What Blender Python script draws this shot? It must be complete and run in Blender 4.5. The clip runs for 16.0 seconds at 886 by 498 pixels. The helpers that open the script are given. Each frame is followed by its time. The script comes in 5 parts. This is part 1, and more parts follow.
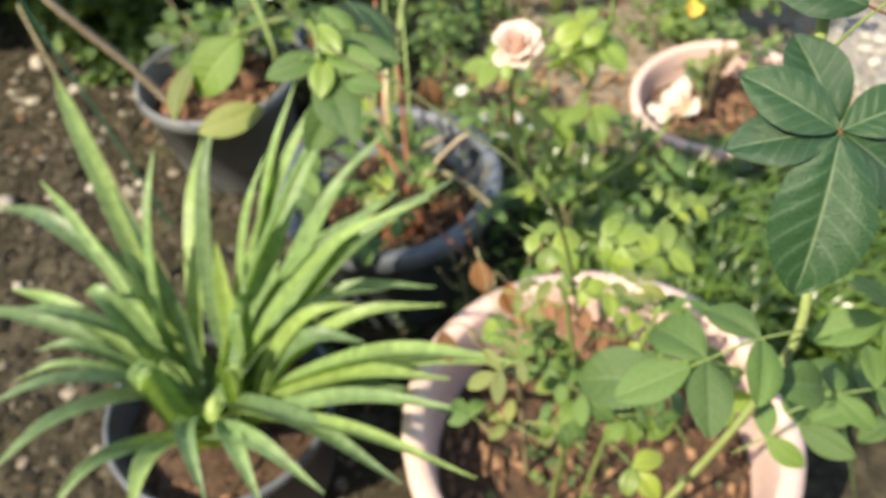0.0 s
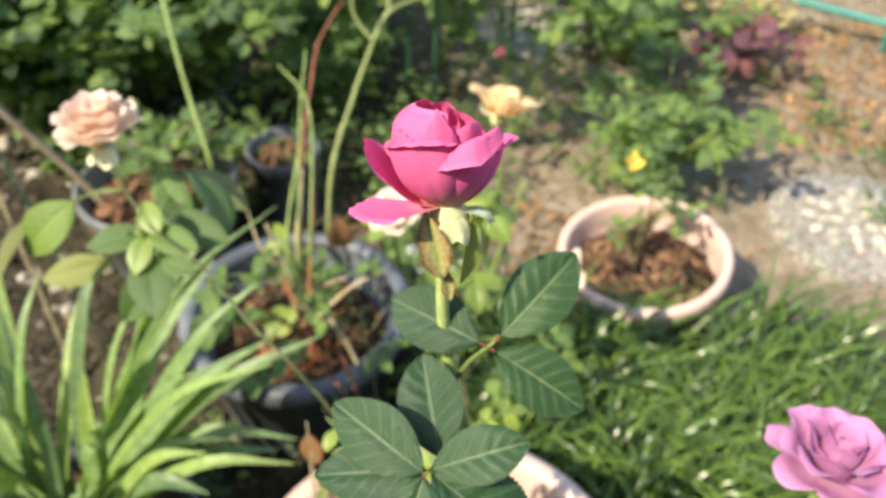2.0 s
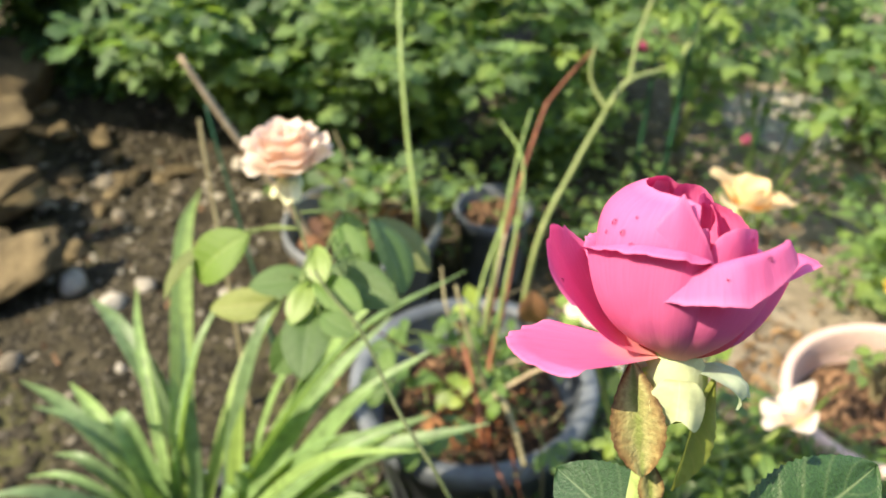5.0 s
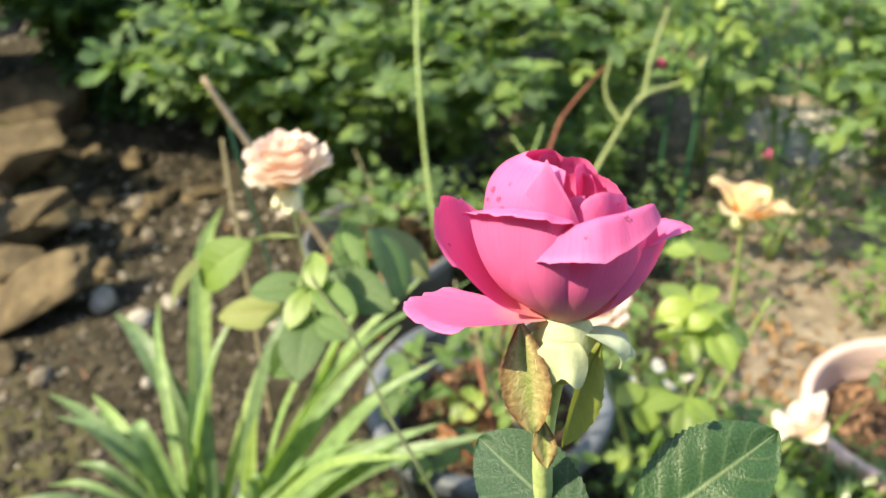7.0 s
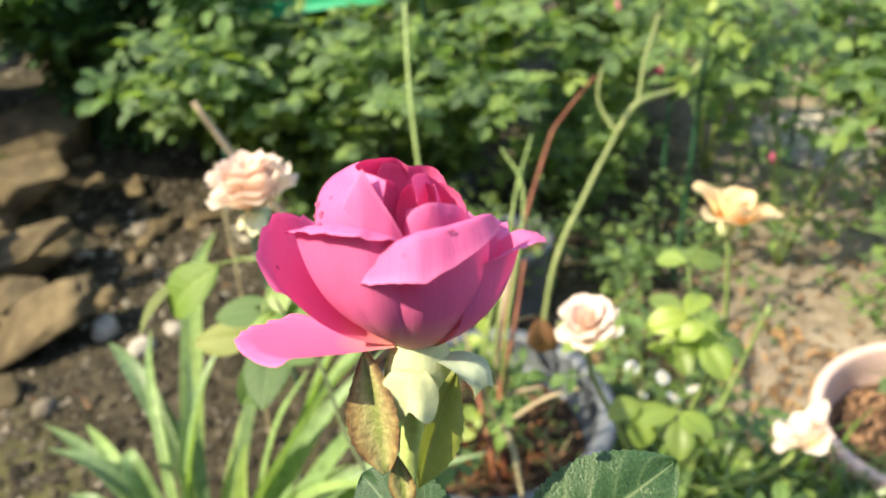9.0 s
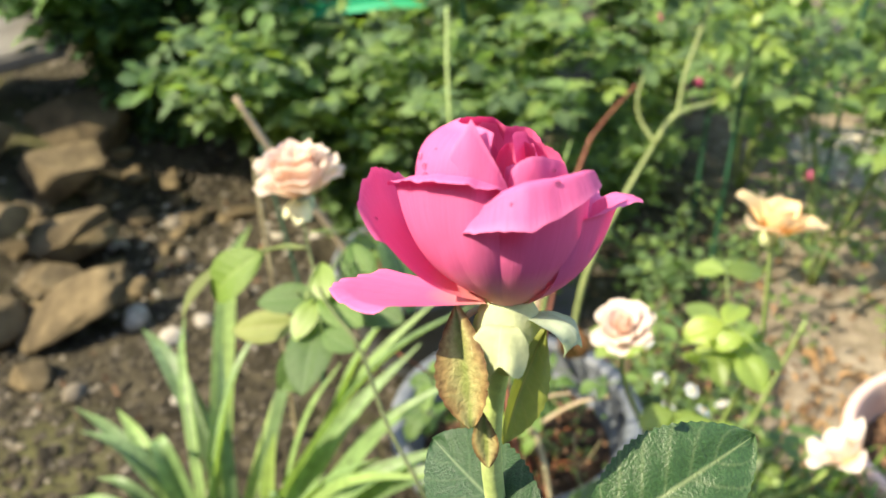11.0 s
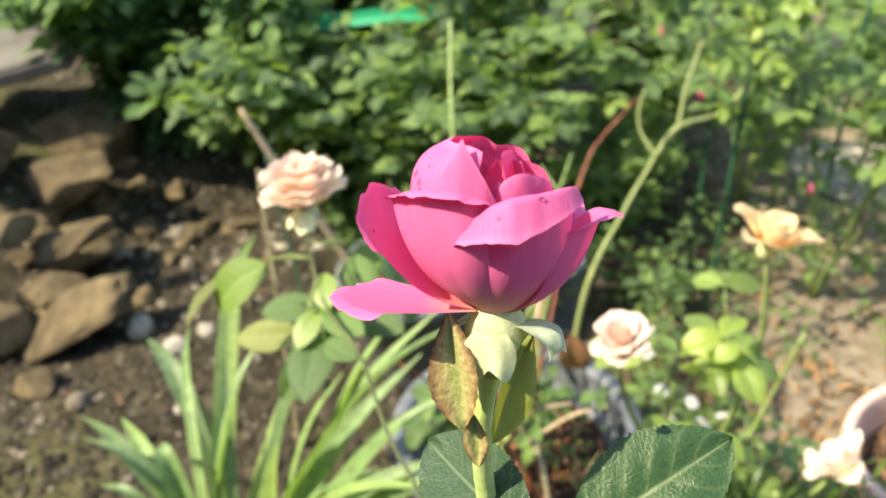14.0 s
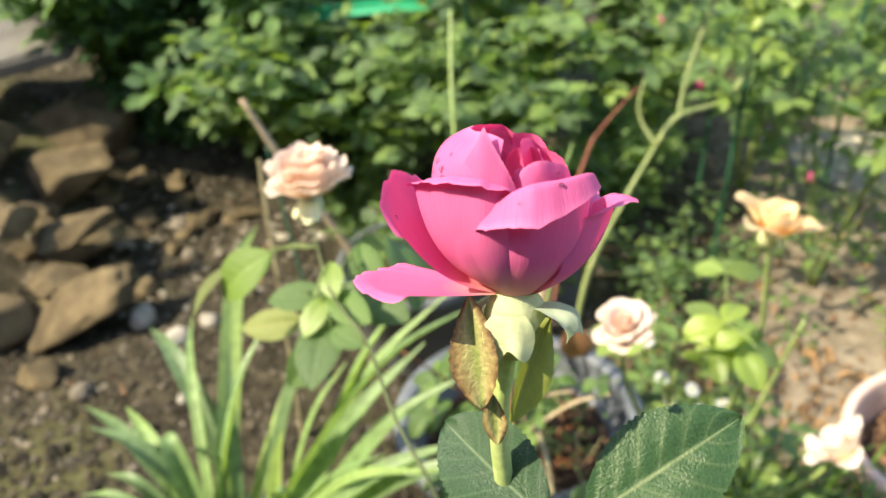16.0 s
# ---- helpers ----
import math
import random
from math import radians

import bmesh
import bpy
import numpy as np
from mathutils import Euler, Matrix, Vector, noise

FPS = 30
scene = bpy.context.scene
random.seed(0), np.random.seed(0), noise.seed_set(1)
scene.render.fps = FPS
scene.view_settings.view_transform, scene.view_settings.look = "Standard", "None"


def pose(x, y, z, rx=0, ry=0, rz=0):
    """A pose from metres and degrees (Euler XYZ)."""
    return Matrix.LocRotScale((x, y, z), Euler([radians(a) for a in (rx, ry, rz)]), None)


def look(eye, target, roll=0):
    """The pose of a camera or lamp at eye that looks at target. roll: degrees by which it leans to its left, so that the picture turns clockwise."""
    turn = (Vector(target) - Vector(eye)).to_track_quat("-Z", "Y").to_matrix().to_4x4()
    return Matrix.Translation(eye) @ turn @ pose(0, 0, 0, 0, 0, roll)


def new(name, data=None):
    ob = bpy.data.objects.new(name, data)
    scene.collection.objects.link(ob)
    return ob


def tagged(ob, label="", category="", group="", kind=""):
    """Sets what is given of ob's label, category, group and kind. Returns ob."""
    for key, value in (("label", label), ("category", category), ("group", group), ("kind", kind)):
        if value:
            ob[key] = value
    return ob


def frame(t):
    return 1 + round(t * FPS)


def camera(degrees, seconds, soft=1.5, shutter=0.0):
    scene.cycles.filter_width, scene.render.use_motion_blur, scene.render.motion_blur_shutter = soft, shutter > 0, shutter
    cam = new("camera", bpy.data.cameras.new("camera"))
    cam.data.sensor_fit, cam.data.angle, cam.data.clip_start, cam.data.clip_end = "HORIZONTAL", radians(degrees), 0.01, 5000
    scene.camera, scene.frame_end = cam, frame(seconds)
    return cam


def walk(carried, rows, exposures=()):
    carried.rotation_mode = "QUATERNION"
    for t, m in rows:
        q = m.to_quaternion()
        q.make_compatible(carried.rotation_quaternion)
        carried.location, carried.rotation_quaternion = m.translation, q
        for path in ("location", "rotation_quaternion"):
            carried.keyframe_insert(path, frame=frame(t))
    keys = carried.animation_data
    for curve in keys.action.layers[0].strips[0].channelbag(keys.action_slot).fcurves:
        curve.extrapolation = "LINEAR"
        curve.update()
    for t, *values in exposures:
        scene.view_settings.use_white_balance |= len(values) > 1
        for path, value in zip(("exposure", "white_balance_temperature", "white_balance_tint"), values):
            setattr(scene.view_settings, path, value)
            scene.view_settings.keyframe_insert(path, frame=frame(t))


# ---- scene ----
cam = camera(57.1, 16.0)
# the phone's lens, focused on the pink rose
cam.data.dof.use_dof = True
cam.data.dof.focus_distance = 0.22
cam.data.dof.aperture_fstop = 14.0
# seconds, eye, the point looked at, roll in degrees
PATH = [
    (0, (-0.0030, 0.0150, 1.2810), (-0.082, 1.342, -0.221), -4.6),
    (0.5, (0.0560, 0.0750, 1.2740), (-0.022, 1.434, -0.191), -4.0),
    (1, (0.1074, 0.1034, 1.3184), (0.063, 1.526, -0.088), 0.2),
    (1.5, (0.1414, 0.0857, 1.3417), (0.085, 1.553, -0.017), 0.8),
    (2, (0.1790, 0.0975, 1.3496), (0.077, 1.564, -0.007), 0.8),
    (2.5, (0.1834, 0.1091, 1.3485), (0.029, 1.592, 0.016), 3.1),
    (3, (0.2141, 0.1436, 1.3531), (-0.167, 1.587, 0.023), 1.0),
    (3.5, (0.1830, 0.1875, 1.3234), (-0.301, 1.615, 0.009), -1.4),
    (4, (0.1904, 0.2264, 1.2908), (-0.365, 1.637, -0.014), -2.4),
    (4.5, (0.1650, 0.2105, 1.2812), (-0.423, 1.647, 0.02), -1.7),
    (7, (0.2051, 0.2009, 1.2765), (-0.495, 1.651, 0.089), -3.5),
    (7.5, (0.2250, 0.2190, 1.2670), (-0.487, 1.673, 0.092), -3.9),
    (8, (0.2300, 0.2320, 1.2605), (-0.473, 1.699, 0.096), -4.8),
    (8.5, (0.2436, 0.2434, 1.2511), (-0.488, 1.703, 0.095), -5.6),
    (9, (0.2374, 0.2334, 1.2622), (-0.513, 1.686, 0.111), -6.4),
    (9.5, (0.2400, 0.2340, 1.2590), (-0.536, 1.687, 0.125), -6.3),
    (12, (0.2180, 0.2090, 1.2550), (-0.597, 1.644, 0.125), -4.7),
    (12.5, (0.2190, 0.2160, 1.2570), (-0.598, 1.65, 0.127), -4.6),
    (13, (0.2270, 0.2120, 1.2610), (-0.601, 1.65, 0.145), -5.0),
    (13.5, (0.2280, 0.2100, 1.2660), (-0.587, 1.644, 0.135), -5.1),
    (14, (0.2330, 0.2100, 1.2620), (-0.587, 1.661, 0.156), -4.9),
    (14.5, (0.2310, 0.2100, 1.2610), (-0.583, 1.656, 0.145), -4.9),
    (15, (0.2310, 0.2100, 1.2590), (-0.583, 1.656, 0.142), -4.9),
    (15.5, (0.2300, 0.2060, 1.2590), (-0.584, 1.648, 0.139), -5.1),
    (16, (0.2310, 0.2020, 1.2650), (-0.581, 1.642, 0.139), -5.1),
]
walk(cam, [(t, look(eye, target, roll)) for t, eye, target, roll in PATH],
     exposures=[(0.0, 1.3, 6900, 13), (2.5, 1.33, 6950, 12), (3.5, 1.46, 7100, 10), (9.0, 1.57, 7100, 10), (12.0, 1.62, 7100, 10), (16.0, 1.55, 7100, 10)])

# ---- light: clear sky and a warm late-morning sun ----
world = bpy.data.worlds.new("sky")
scene.world = world
world.use_nodes = True
wn = world.node_tree.nodes
sky = wn.new("ShaderNodeTexSky")
sky.sky_type, sky.sun_disc = "NISHITA", False
SUN_AZ, SUN_EL = radians(221), radians(48)      # azimuth of the sun, counter-clockwise from +x
sky.sun_elevation, sky.sun_rotation = SUN_EL, radians(90) - SUN_AZ
world.node_tree.links.new(sky.outputs[0], wn["Background"].inputs[0])
wn["Background"].inputs[1].default_value = 0.15
sun = new("sun", bpy.data.lights.new("sun", "SUN"))
sun.data.energy, sun.data.angle, sun.data.color = 3.5, radians(0.6), (1.0, 0.92, 0.72)
to_sun = Vector((math.cos(SUN_AZ) * math.cos(SUN_EL), math.sin(SUN_AZ) * math.cos(SUN_EL), math.sin(SUN_EL)))
sun.matrix_world = look(to_sun * 20, (0, 0, 0))

# ---- materials ----
def material(name, rough=0.6, spec=0.5):
    m = bpy.data.materials.new(name)
    m.use_nodes = True
    b = m.node_tree.nodes["Principled BSDF"]
    b.inputs["Roughness"].default_value = rough
    b.inputs["Specular IOR Level"].default_value = spec
    return m, m.node_tree.nodes, m.node_tree.links, b


def ramp(nodes, stops):
    r = nodes.new("ShaderNodeValToRGB")
    e = r.color_ramp.elements
    while len(e) < len(stops):
        e.new(0.5)
    for k, (p, c) in zip(e, stops):
        k.position, k.color = p, (*c, 1)
    return r


def noise_node(nodes, links, scale, detail=4, rough=0.6, coord="Object"):
    tc = nodes.new("ShaderNodeTexCoord")
    n = nodes.new("ShaderNodeTexNoise")
    n.inputs["Scale"].default_value, n.inputs["Detail"].default_value, n.inputs["Roughness"].default_value = scale, detail, rough
    links.new(tc.outputs[coord], n.inputs["Vector"])
    return n


def mix(nodes, links, a, b, f, kind="MIX"):
    m = nodes.new("ShaderNodeMix")
    m.data_type, m.blend_type = "RGBA", kind
    for slot, v in ((0, f), (6, a), (7, b)):
        if isinstance(v, (int, float)):
            m.inputs[slot].default_value = v
        elif isinstance(v, tuple):
            m.inputs[slot].default_value = (*v, 1)
        else:
            links.new(v, m.inputs[slot])
    return m.outputs[2]


def bump(nodes, links, b, height, strength, dist):
    n = nodes.new("ShaderNodeBump")
    n.inputs["Strength"].default_value, n.inputs["Distance"].default_value = strength, dist
    links.new(height, n.inputs["Height"])
    links.new(n.outputs[0], b.inputs["Normal"])


def mottled(name, dark, light, scale=40, rough=0.85, relief=0.004, fine=300, spec=0.3, vary=0.35, per_island=False):
    """Two scales of colour noise, a fine relief, and a change of shade from piece to piece."""
    m, nd, ln, b = material(name, rough, spec)
    big, small = noise_node(nd, ln, scale), noise_node(nd, ln, fine, 3)
    r = ramp(nd, [(0.3, dark), (0.72, light)])
    ln.new(big.outputs["Fac"], r.inputs[0])
    c = mix(nd, ln, r.outputs[0], small.outputs["Fac"], 0.45, "OVERLAY")
    src = nd.new("ShaderNodeNewGeometry").outputs["Random Per Island"] if per_island else nd.new("ShaderNodeObjectInfo").outputs["Random"]
    rv = ramp(nd, [(0.0, (1 - vary,) * 3), (1.0, (1 + vary * 0.4,) * 3)])
    ln.new(src, rv.inputs[0])
    c = mix(nd, ln, c, rv.outputs[0], 1.0, "MULTIPLY")
    ln.new(c, b.inputs["Base Color"])
    bump(nd, ln, b, small.outputs["Fac"], 0.6, relief)
    return m


def leafy(name, colour, vein, rough=0.38, glow=0.35, per_island=False, vary=0.35, vein_amount=0.5, spec=0.5, relief=0.12):
    """A leaf: veins along its UV, shade varied leaf by leaf, light shining through the blade."""
    m, nd, ln, b = material(name, rough, spec)
    uv = nd.new("ShaderNodeTexCoord").outputs["UV"]
    sep = nd.new("ShaderNodeSeparateXYZ")
    ln.new(uv, sep.inputs[0])

    def math_node(op, a, c=None):
        n = nd.new("ShaderNodeMath")
        n.operation = op
        for i, v in enumerate((a, c)):
            if v is None:
                continue
            if isinstance(v, (int, float)):
                n.inputs[i].default_value = v
            else:
                ln.new(v, n.inputs[i])
        return n.outputs[0]

    off = math_node("ABSOLUTE", math_node("SUBTRACT", sep.outputs[0], 0.5))
    mid = math_node("SUBTRACT", 1.0, math_node("MINIMUM", math_node("MULTIPLY", off, 36.0), 1.0))
    side = math_node("SINE", math_node("MULTIPLY", math_node("SUBTRACT", sep.outputs[1], math_node("MULTIPLY", off, 0.45)), 44.0))
    side = math_node("POWER", math_node("MAXIMUM", side, 0.0), 9.0)
    veins = math_node("MAXIMUM", mid, math_node("MULTIPLY", side, 0.22))
    n = noise_node(nd, ln, 60, 4)
    r = ramp(nd, [(0.25, tuple(c * 0.62 for c in colour)), (0.75, tuple(c * 1.3 for c in colour))])
    ln.new(n.outputs["Fac"], r.inputs[0])
    c = mix(nd, ln, r.outputs[0], vein, math_node("MULTIPLY", veins, vein_amount))
    src = nd.new("ShaderNodeNewGeometry").outputs["Random Per Island"] if per_island else nd.new("ShaderNodeObjectInfo").outputs["Random"]
    rv = ramp(nd, [(0.0, (1 - vary, 1 - vary, 1 - vary * 0.6)), (0.6, (1.0, 1.0, 1.0)), (1.0, (1.35, 1.2, 0.9))])
    ln.new(src, rv.inputs[0])
    c = mix(nd, ln, c, rv.outputs[0], 1.0, "MULTIPLY")
    ln.new(c, b.inputs["Base Color"])
    bump(nd, ln, b, n.outputs["Fac"], relief, 0.003)
    tr = nd.new("ShaderNodeBsdfTranslucent")
    warm = mix(nd, ln, c, (1.0, 1.0, 0.35), 1.0, "MULTIPLY")
    bright = mix(nd, ln, warm, (1.9, 1.9, 1.9), 1.0, "MULTIPLY")
    ln.new(bright, tr.inputs[0])
    sh = nd.new("ShaderNodeMixShader")
    sh.inputs[0].default_value = glow
    ln.new(b.outputs[0], sh.inputs[1])
    ln.new(tr.outputs[0], sh.inputs[2])
    ln.new(sh.outputs[0], nd["Material Output"].inputs[0])
    return m


def petal_material(name, low, high, rough=0.5, glow=0.3, streak=0.12, deep=0.3, reach=0.55):
    """Petal tissue: one tone at the claw, another at the edge, fine lengthwise streaks, light through it."""
    m, nd, ln, b = material(name, rough, 0.15)
    uv = nd.new("ShaderNodeTexCoord").outputs["UV"]
    sep = nd.new("ShaderNodeSeparateXYZ")
    ln.new(uv, sep.inputs[0])
    r = ramp(nd, [(0.02, low), (reach, high), (0.93, tuple(c * 0.95 for c in high)), (0.985, tuple(min(c + 0.04, 1.0) for c in high))])
    ln.new(sep.outputs[1], r.inputs[0])
    mp = nd.new("ShaderNodeMapping")
    mp.inputs["Scale"].default_value = (70, 5, 1)
    ln.new(uv, mp.inputs[0])
    n = nd.new("ShaderNodeTexNoise")
    n.inputs["Scale"].default_value, n.inputs["Detail"].default_value = 1.0, 3
    ln.new(mp.outputs[0], n.inputs["Vector"])
    c = mix(nd, ln, r.outputs[0], n.outputs["Fac"], streak, "OVERLAY")
    ln.new(c, b.inputs["Base Color"])
    crease = noise_node(nd, ln, 190, 5, 0.6)
    bump(nd, ln, b, mix(nd, ln, n.outputs["Fac"], crease.outputs["Fac"], 0.5), 0.4, 0.0008)
    tr = nd.new("ShaderNodeBsdfTranslucent")
    ln.new(mix(nd, ln, c, c, deep, "MULTIPLY"), tr.inputs[0])
    sh = nd.new("ShaderNodeMixShader")
    sh.inputs[0].default_value = glow
    ln.new(b.outputs[0], sh.inputs[1])
    ln.new(tr.outputs[0], sh.inputs[2])
    ln.new(sh.outputs[0], nd["Material Output"].inputs[0])
    return m


def soil_material():
    m, nd, ln, b = material("garden soil", 0.95, 0.2)
    big, mid, small = noise_node(nd, ln, 2.2, 5), noise_node(nd, ln, 18, 6, 0.7), noise_node(nd, ln, 140, 4, 0.7)
    r = ramp(nd, [(0.3, (0.018, 0.015, 0.009)), (0.5, (0.052, 0.044, 0.028)), (0.72, (0.125, 0.105, 0.07))])
    ln.new(mid.outputs["Fac"], r.inputs[0])
    where = nd.new("ShaderNodeSeparateXYZ")
    ln.new(nd.new("ShaderNodeTexCoord").outputs["Object"], where.inputs[0])
    edge = nd.new("ShaderNodeMath")
    edge.operation = "MULTIPLY_ADD"
    ln.new(big.outputs["Fac"], edge.inputs[0])
    edge.inputs[1].default_value = 0.8
    ln.new(where.outputs[0], edge.inputs[2])
    path = ramp(nd, [(0.1, (0, 0, 0)), (0.65, (1, 1, 1))])
    ln.new(edge.outputs[0], path.inputs[0])
    back = ramp(nd, [(0.24, (0, 0, 0)), (0.3, (1, 1, 1))])
    depth = nd.new("ShaderNodeMath")
    depth.operation = "MULTIPLY"
    ln.new(where.outputs[1], depth.inputs[0])
    depth.inputs[1].default_value = 0.2
    ln.new(depth.outputs[0], back.inputs[0])
    far = nd.new("ShaderNodeMath")
    far.operation = "MULTIPLY"
    ln.new(path.outputs[0], far.inputs[0])
    ln.new(back.outputs[0], far.inputs[1])
    dry_r = ramp(nd, [(0.3, (0.12, 0.094, 0.067)), (0.5, (0.25, 0.203, 0.152)), (0.72, (0.37, 0.312, 0.246))])
    ln.new(mid.outputs["Fac"], dry_r.inputs[0])
    moss = ramp(nd, [(0.54, (0, 0, 0)), (0.66, (0.8, 0.8, 0.8))])
    ln.new(big.outputs["Fac"], moss.inputs[0])
    c = mix(nd, ln, r.outputs[0], dry_r.outputs[0], far.outputs[0])
    c = mix(nd, ln, c, (0.1, 0.1, 0.04), moss.outputs[0])
    c = mix(nd, ln, c, small.outputs["Fac"], 0.55, "OVERLAY")
    ln.new(c, b.inputs["Base Color"])
    bump(nd, ln, b, small.outputs["Fac"], 0.9, 0.008)
    return m


def concrete_material():
    m, nd, ln, b = material("aggregate concrete", 0.9, 0.3)
    v = nd.new("ShaderNodeTexVoronoi")
    v.inputs["Scale"].default_value = 85
    ln.new(nd.new("ShaderNodeTexCoord").outputs["Object"], v.inputs["Vector"])
    big = noise_node(nd, ln, 9, 5)
    r = ramp(nd, [(0.0, (0.45, 0.425, 0.375)), (0.35, (0.32, 0.3, 0.26)), (0.6, (0.16, 0.15, 0.13))])
    ln.new(v.outputs["Distance"], r.inputs[0])
    c = mix(nd, ln, r.outputs[0], v.outputs["Color"], 0.12, "OVERLAY")
    c = mix(nd, ln, c, big.outputs["Fac"], 0.5, "OVERLAY")
    ln.new(c, b.inputs["Base Color"])
    bump(nd, ln, b, v.outputs["Distance"], 0.7, -0.004)
    return m


def plastic(name, colour, dusty, rough, amount=0.6, scale=9):
    m, nd, ln, b = material(name, rough, 0.5)
    n, s = noise_node(nd, ln, scale, 6, 0.65), noise_node(nd, ln, 120, 4)
    r = ramp(nd, [(0.38, colour), (0.75, dusty)])
    ln.new(n.outputs["Fac"], r.inputs[0])
    c = mix(nd, ln, r.outputs[0], s.outputs["Fac"], amount * 0.4, "OVERLAY")
    ln.new(c, b.inputs["Base Color"])
    rr = ramp(nd, [(0.3, (rough - 0.12,) * 3), (0.7, (rough + 0.2,) * 3)])
    ln.new(n.outputs["Fac"], rr.inputs[0])
    ln.new(rr.outputs[0], b.inputs["Roughness"])
    bump(nd, ln, b, s.outputs["Fac"], 0.2, 0.0008)
    return m


SOIL = soil_material()
CONCRETE = concrete_material()
BLACK = plastic("dusty black plastic", (0.07, 0.08, 0.096), (0.19, 0.21, 0.24), 0.48)
GREY = plastic("sun-bleached grey plastic", (0.115, 0.122, 0.128), (0.2, 0.21, 0.215), 0.5)
PALE = plastic("faded pink plastic", (0.62, 0.43, 0.37), (0.52, 0.41, 0.36), 0.6, 0.8, 14)
STRAW = mottled("dry tan mulch", (0.2, 0.1, 0.045), (0.5, 0.32, 0.16), 50, 0.9, 0.003, vary=0.6, per_island=True)
MULCH = mottled("bark and leaf mulch", (0.09, 0.043, 0.024), (0.36, 0.21, 0.12), 60, 0.9, 0.003, vary=0.7, per_island=True)
POT_SOIL = mottled("potting soil", (0.035, 0.022, 0.014), (0.13, 0.08, 0.05), 70, 0.95, 0.01)
PEBBLE = mottled("grey and tan pebble", (0.11, 0.088, 0.062), (0.3, 0.262, 0.21), 30, 0.85, 0.003, vary=0.75, per_island=True)
STONE = mottled("pale stone", (0.32, 0.285, 0.24), (0.58, 0.53, 0.46), 22, 0.85, 0.004)
INLAY = mottled("cream inlay pebble", (0.42, 0.38, 0.31), (0.66, 0.6, 0.51), 30, 0.7, 0.002)
TAN_ROCK = mottled("tan rock", (0.07, 0.052, 0.03), (0.25, 0.19, 0.105), 14, 0.9, 0.008)
GLINT_GRAVEL = mottled("pale glint gravel", (0.2, 0.18, 0.14), (0.46, 0.42, 0.35), 30, 0.8, 0.003, vary=0.6, per_island=True)
SLATE = mottled("grey slab", (0.09, 0.085, 0.08), (0.19, 0.18, 0.17), 6, 0.85, 0.004)
STRAP = leafy("strap leaf", (0.2, 0.31, 0.12), (0.29, 0.4, 0.18), 0.46, 0.3, vein_amount=0.25, spec=0.4)
GRASS = leafy("grass blade", (0.1, 0.18, 0.038), (0.18, 0.3, 0.08), 0.3, 0.3, True, 0.6, 0.2)
CLOD = mottled("crumbly soil", (0.026, 0.021, 0.014), (0.095, 0.08, 0.054), 40, 0.95, 0.004, vary=0.7, per_island=True)
HAIR = mottled("rust-red dry fibre", (0.2, 0.06, 0.02), (0.5, 0.2, 0.08), 60, 0.9, 0.002, vary=0.5, per_island=True)
LEAF = leafy("rose leaf", (0.10, 0.18, 0.045), (0.2, 0.28, 0.12), 0.5, 0.22, vary=0.35, spec=0.35, vein_amount=0.7, relief=0.3)
DARK_LEAF = leafy("dark glossy rose leaf", (0.031, 0.077, 0.029), (0.3, 0.38, 0.22), 0.32, 0.12, vary=0.25, vein_amount=0.45, spec=0.36, relief=0.35)
YOUNG = leafy("young lime leaf", (0.235, 0.335, 0.075), (0.33, 0.4, 0.12), 0.4, 0.42, vary=0.3)
FAR_LEAF = leafy("hedge leaf", (0.155, 0.25, 0.095), (0.21, 0.31, 0.14), 0.62, 0.5, True, 0.5, 0.3, spec=0.35)
DIM_LEAF = leafy("deep green leaf", (0.105, 0.205, 0.085), (0.15, 0.25, 0.12), 0.62, 0.48, True, 0.5, 0.3, spec=0.35)
RED_LEAF = leafy("dark red seedling leaf", (0.17, 0.07, 0.08), (0.28, 0.14, 0.13), 0.45, 0.25, True, 0.4, 0.3)
DRY_GRASS = leafy("pale dry herb", (0.46, 0.41, 0.22), (0.54, 0.48, 0.3), 0.7, 0.3, True, 0.5, 0.2)
DRY = leafy("dry brown leaf", (0.25, 0.12, 0.06), (0.42, 0.26, 0.14), 0.8, 0.2, vary=0.45)
STEM = mottled("green rose stem", (0.12, 0.18, 0.045), (0.24, 0.31, 0.10), 50, 0.5, 0.001, spec=0.4, vary=0.2)
DARK_STEM = mottled("dark green cane", (0.04, 0.06, 0.02), (0.13, 0.15, 0.055), 45, 0.55, 0.001, spec=0.35, vary=0.2)
PALE_STEM = mottled("pale yellow-green rose stem", (0.34, 0.44, 0.13), (0.46, 0.55, 0.22), 40, 0.5, 0.0006, spec=0.4, vary=0.1)
FORK = mottled("yellow-green cane", (0.19, 0.24, 0.08), (0.32, 0.36, 0.15), 30, 0.6, 0.001, vary=0.2)
LIME = mottled("lime green cane", (0.21, 0.29, 0.08), (0.33, 0.42, 0.15), 40, 0.45, 0.001, spec=0.4, vary=0.2)
CANE = mottled("grey-brown cane", (0.14, 0.11, 0.06), (0.36, 0.32, 0.18), 35, 0.8, 0.002, vary=0.3)
RED_CANE = mottled("reddish cane", (0.14, 0.04, 0.025), (0.3, 0.12, 0.06), 35, 0.6, 0.001, vary=0.2)
STICK = mottled("weathered bamboo stick", (0.36, 0.27, 0.17), (0.6, 0.48, 0.33), 25, 0.75, 0.002)
STAKE = plastic("dark green plastic-coated stake", (0.012, 0.06, 0.028), (0.028, 0.09, 0.045), 0.45)
TEAL = plastic("teal plastic pipe", (0.02, 0.2, 0.17), (0.06, 0.26, 0.22), 0.45)
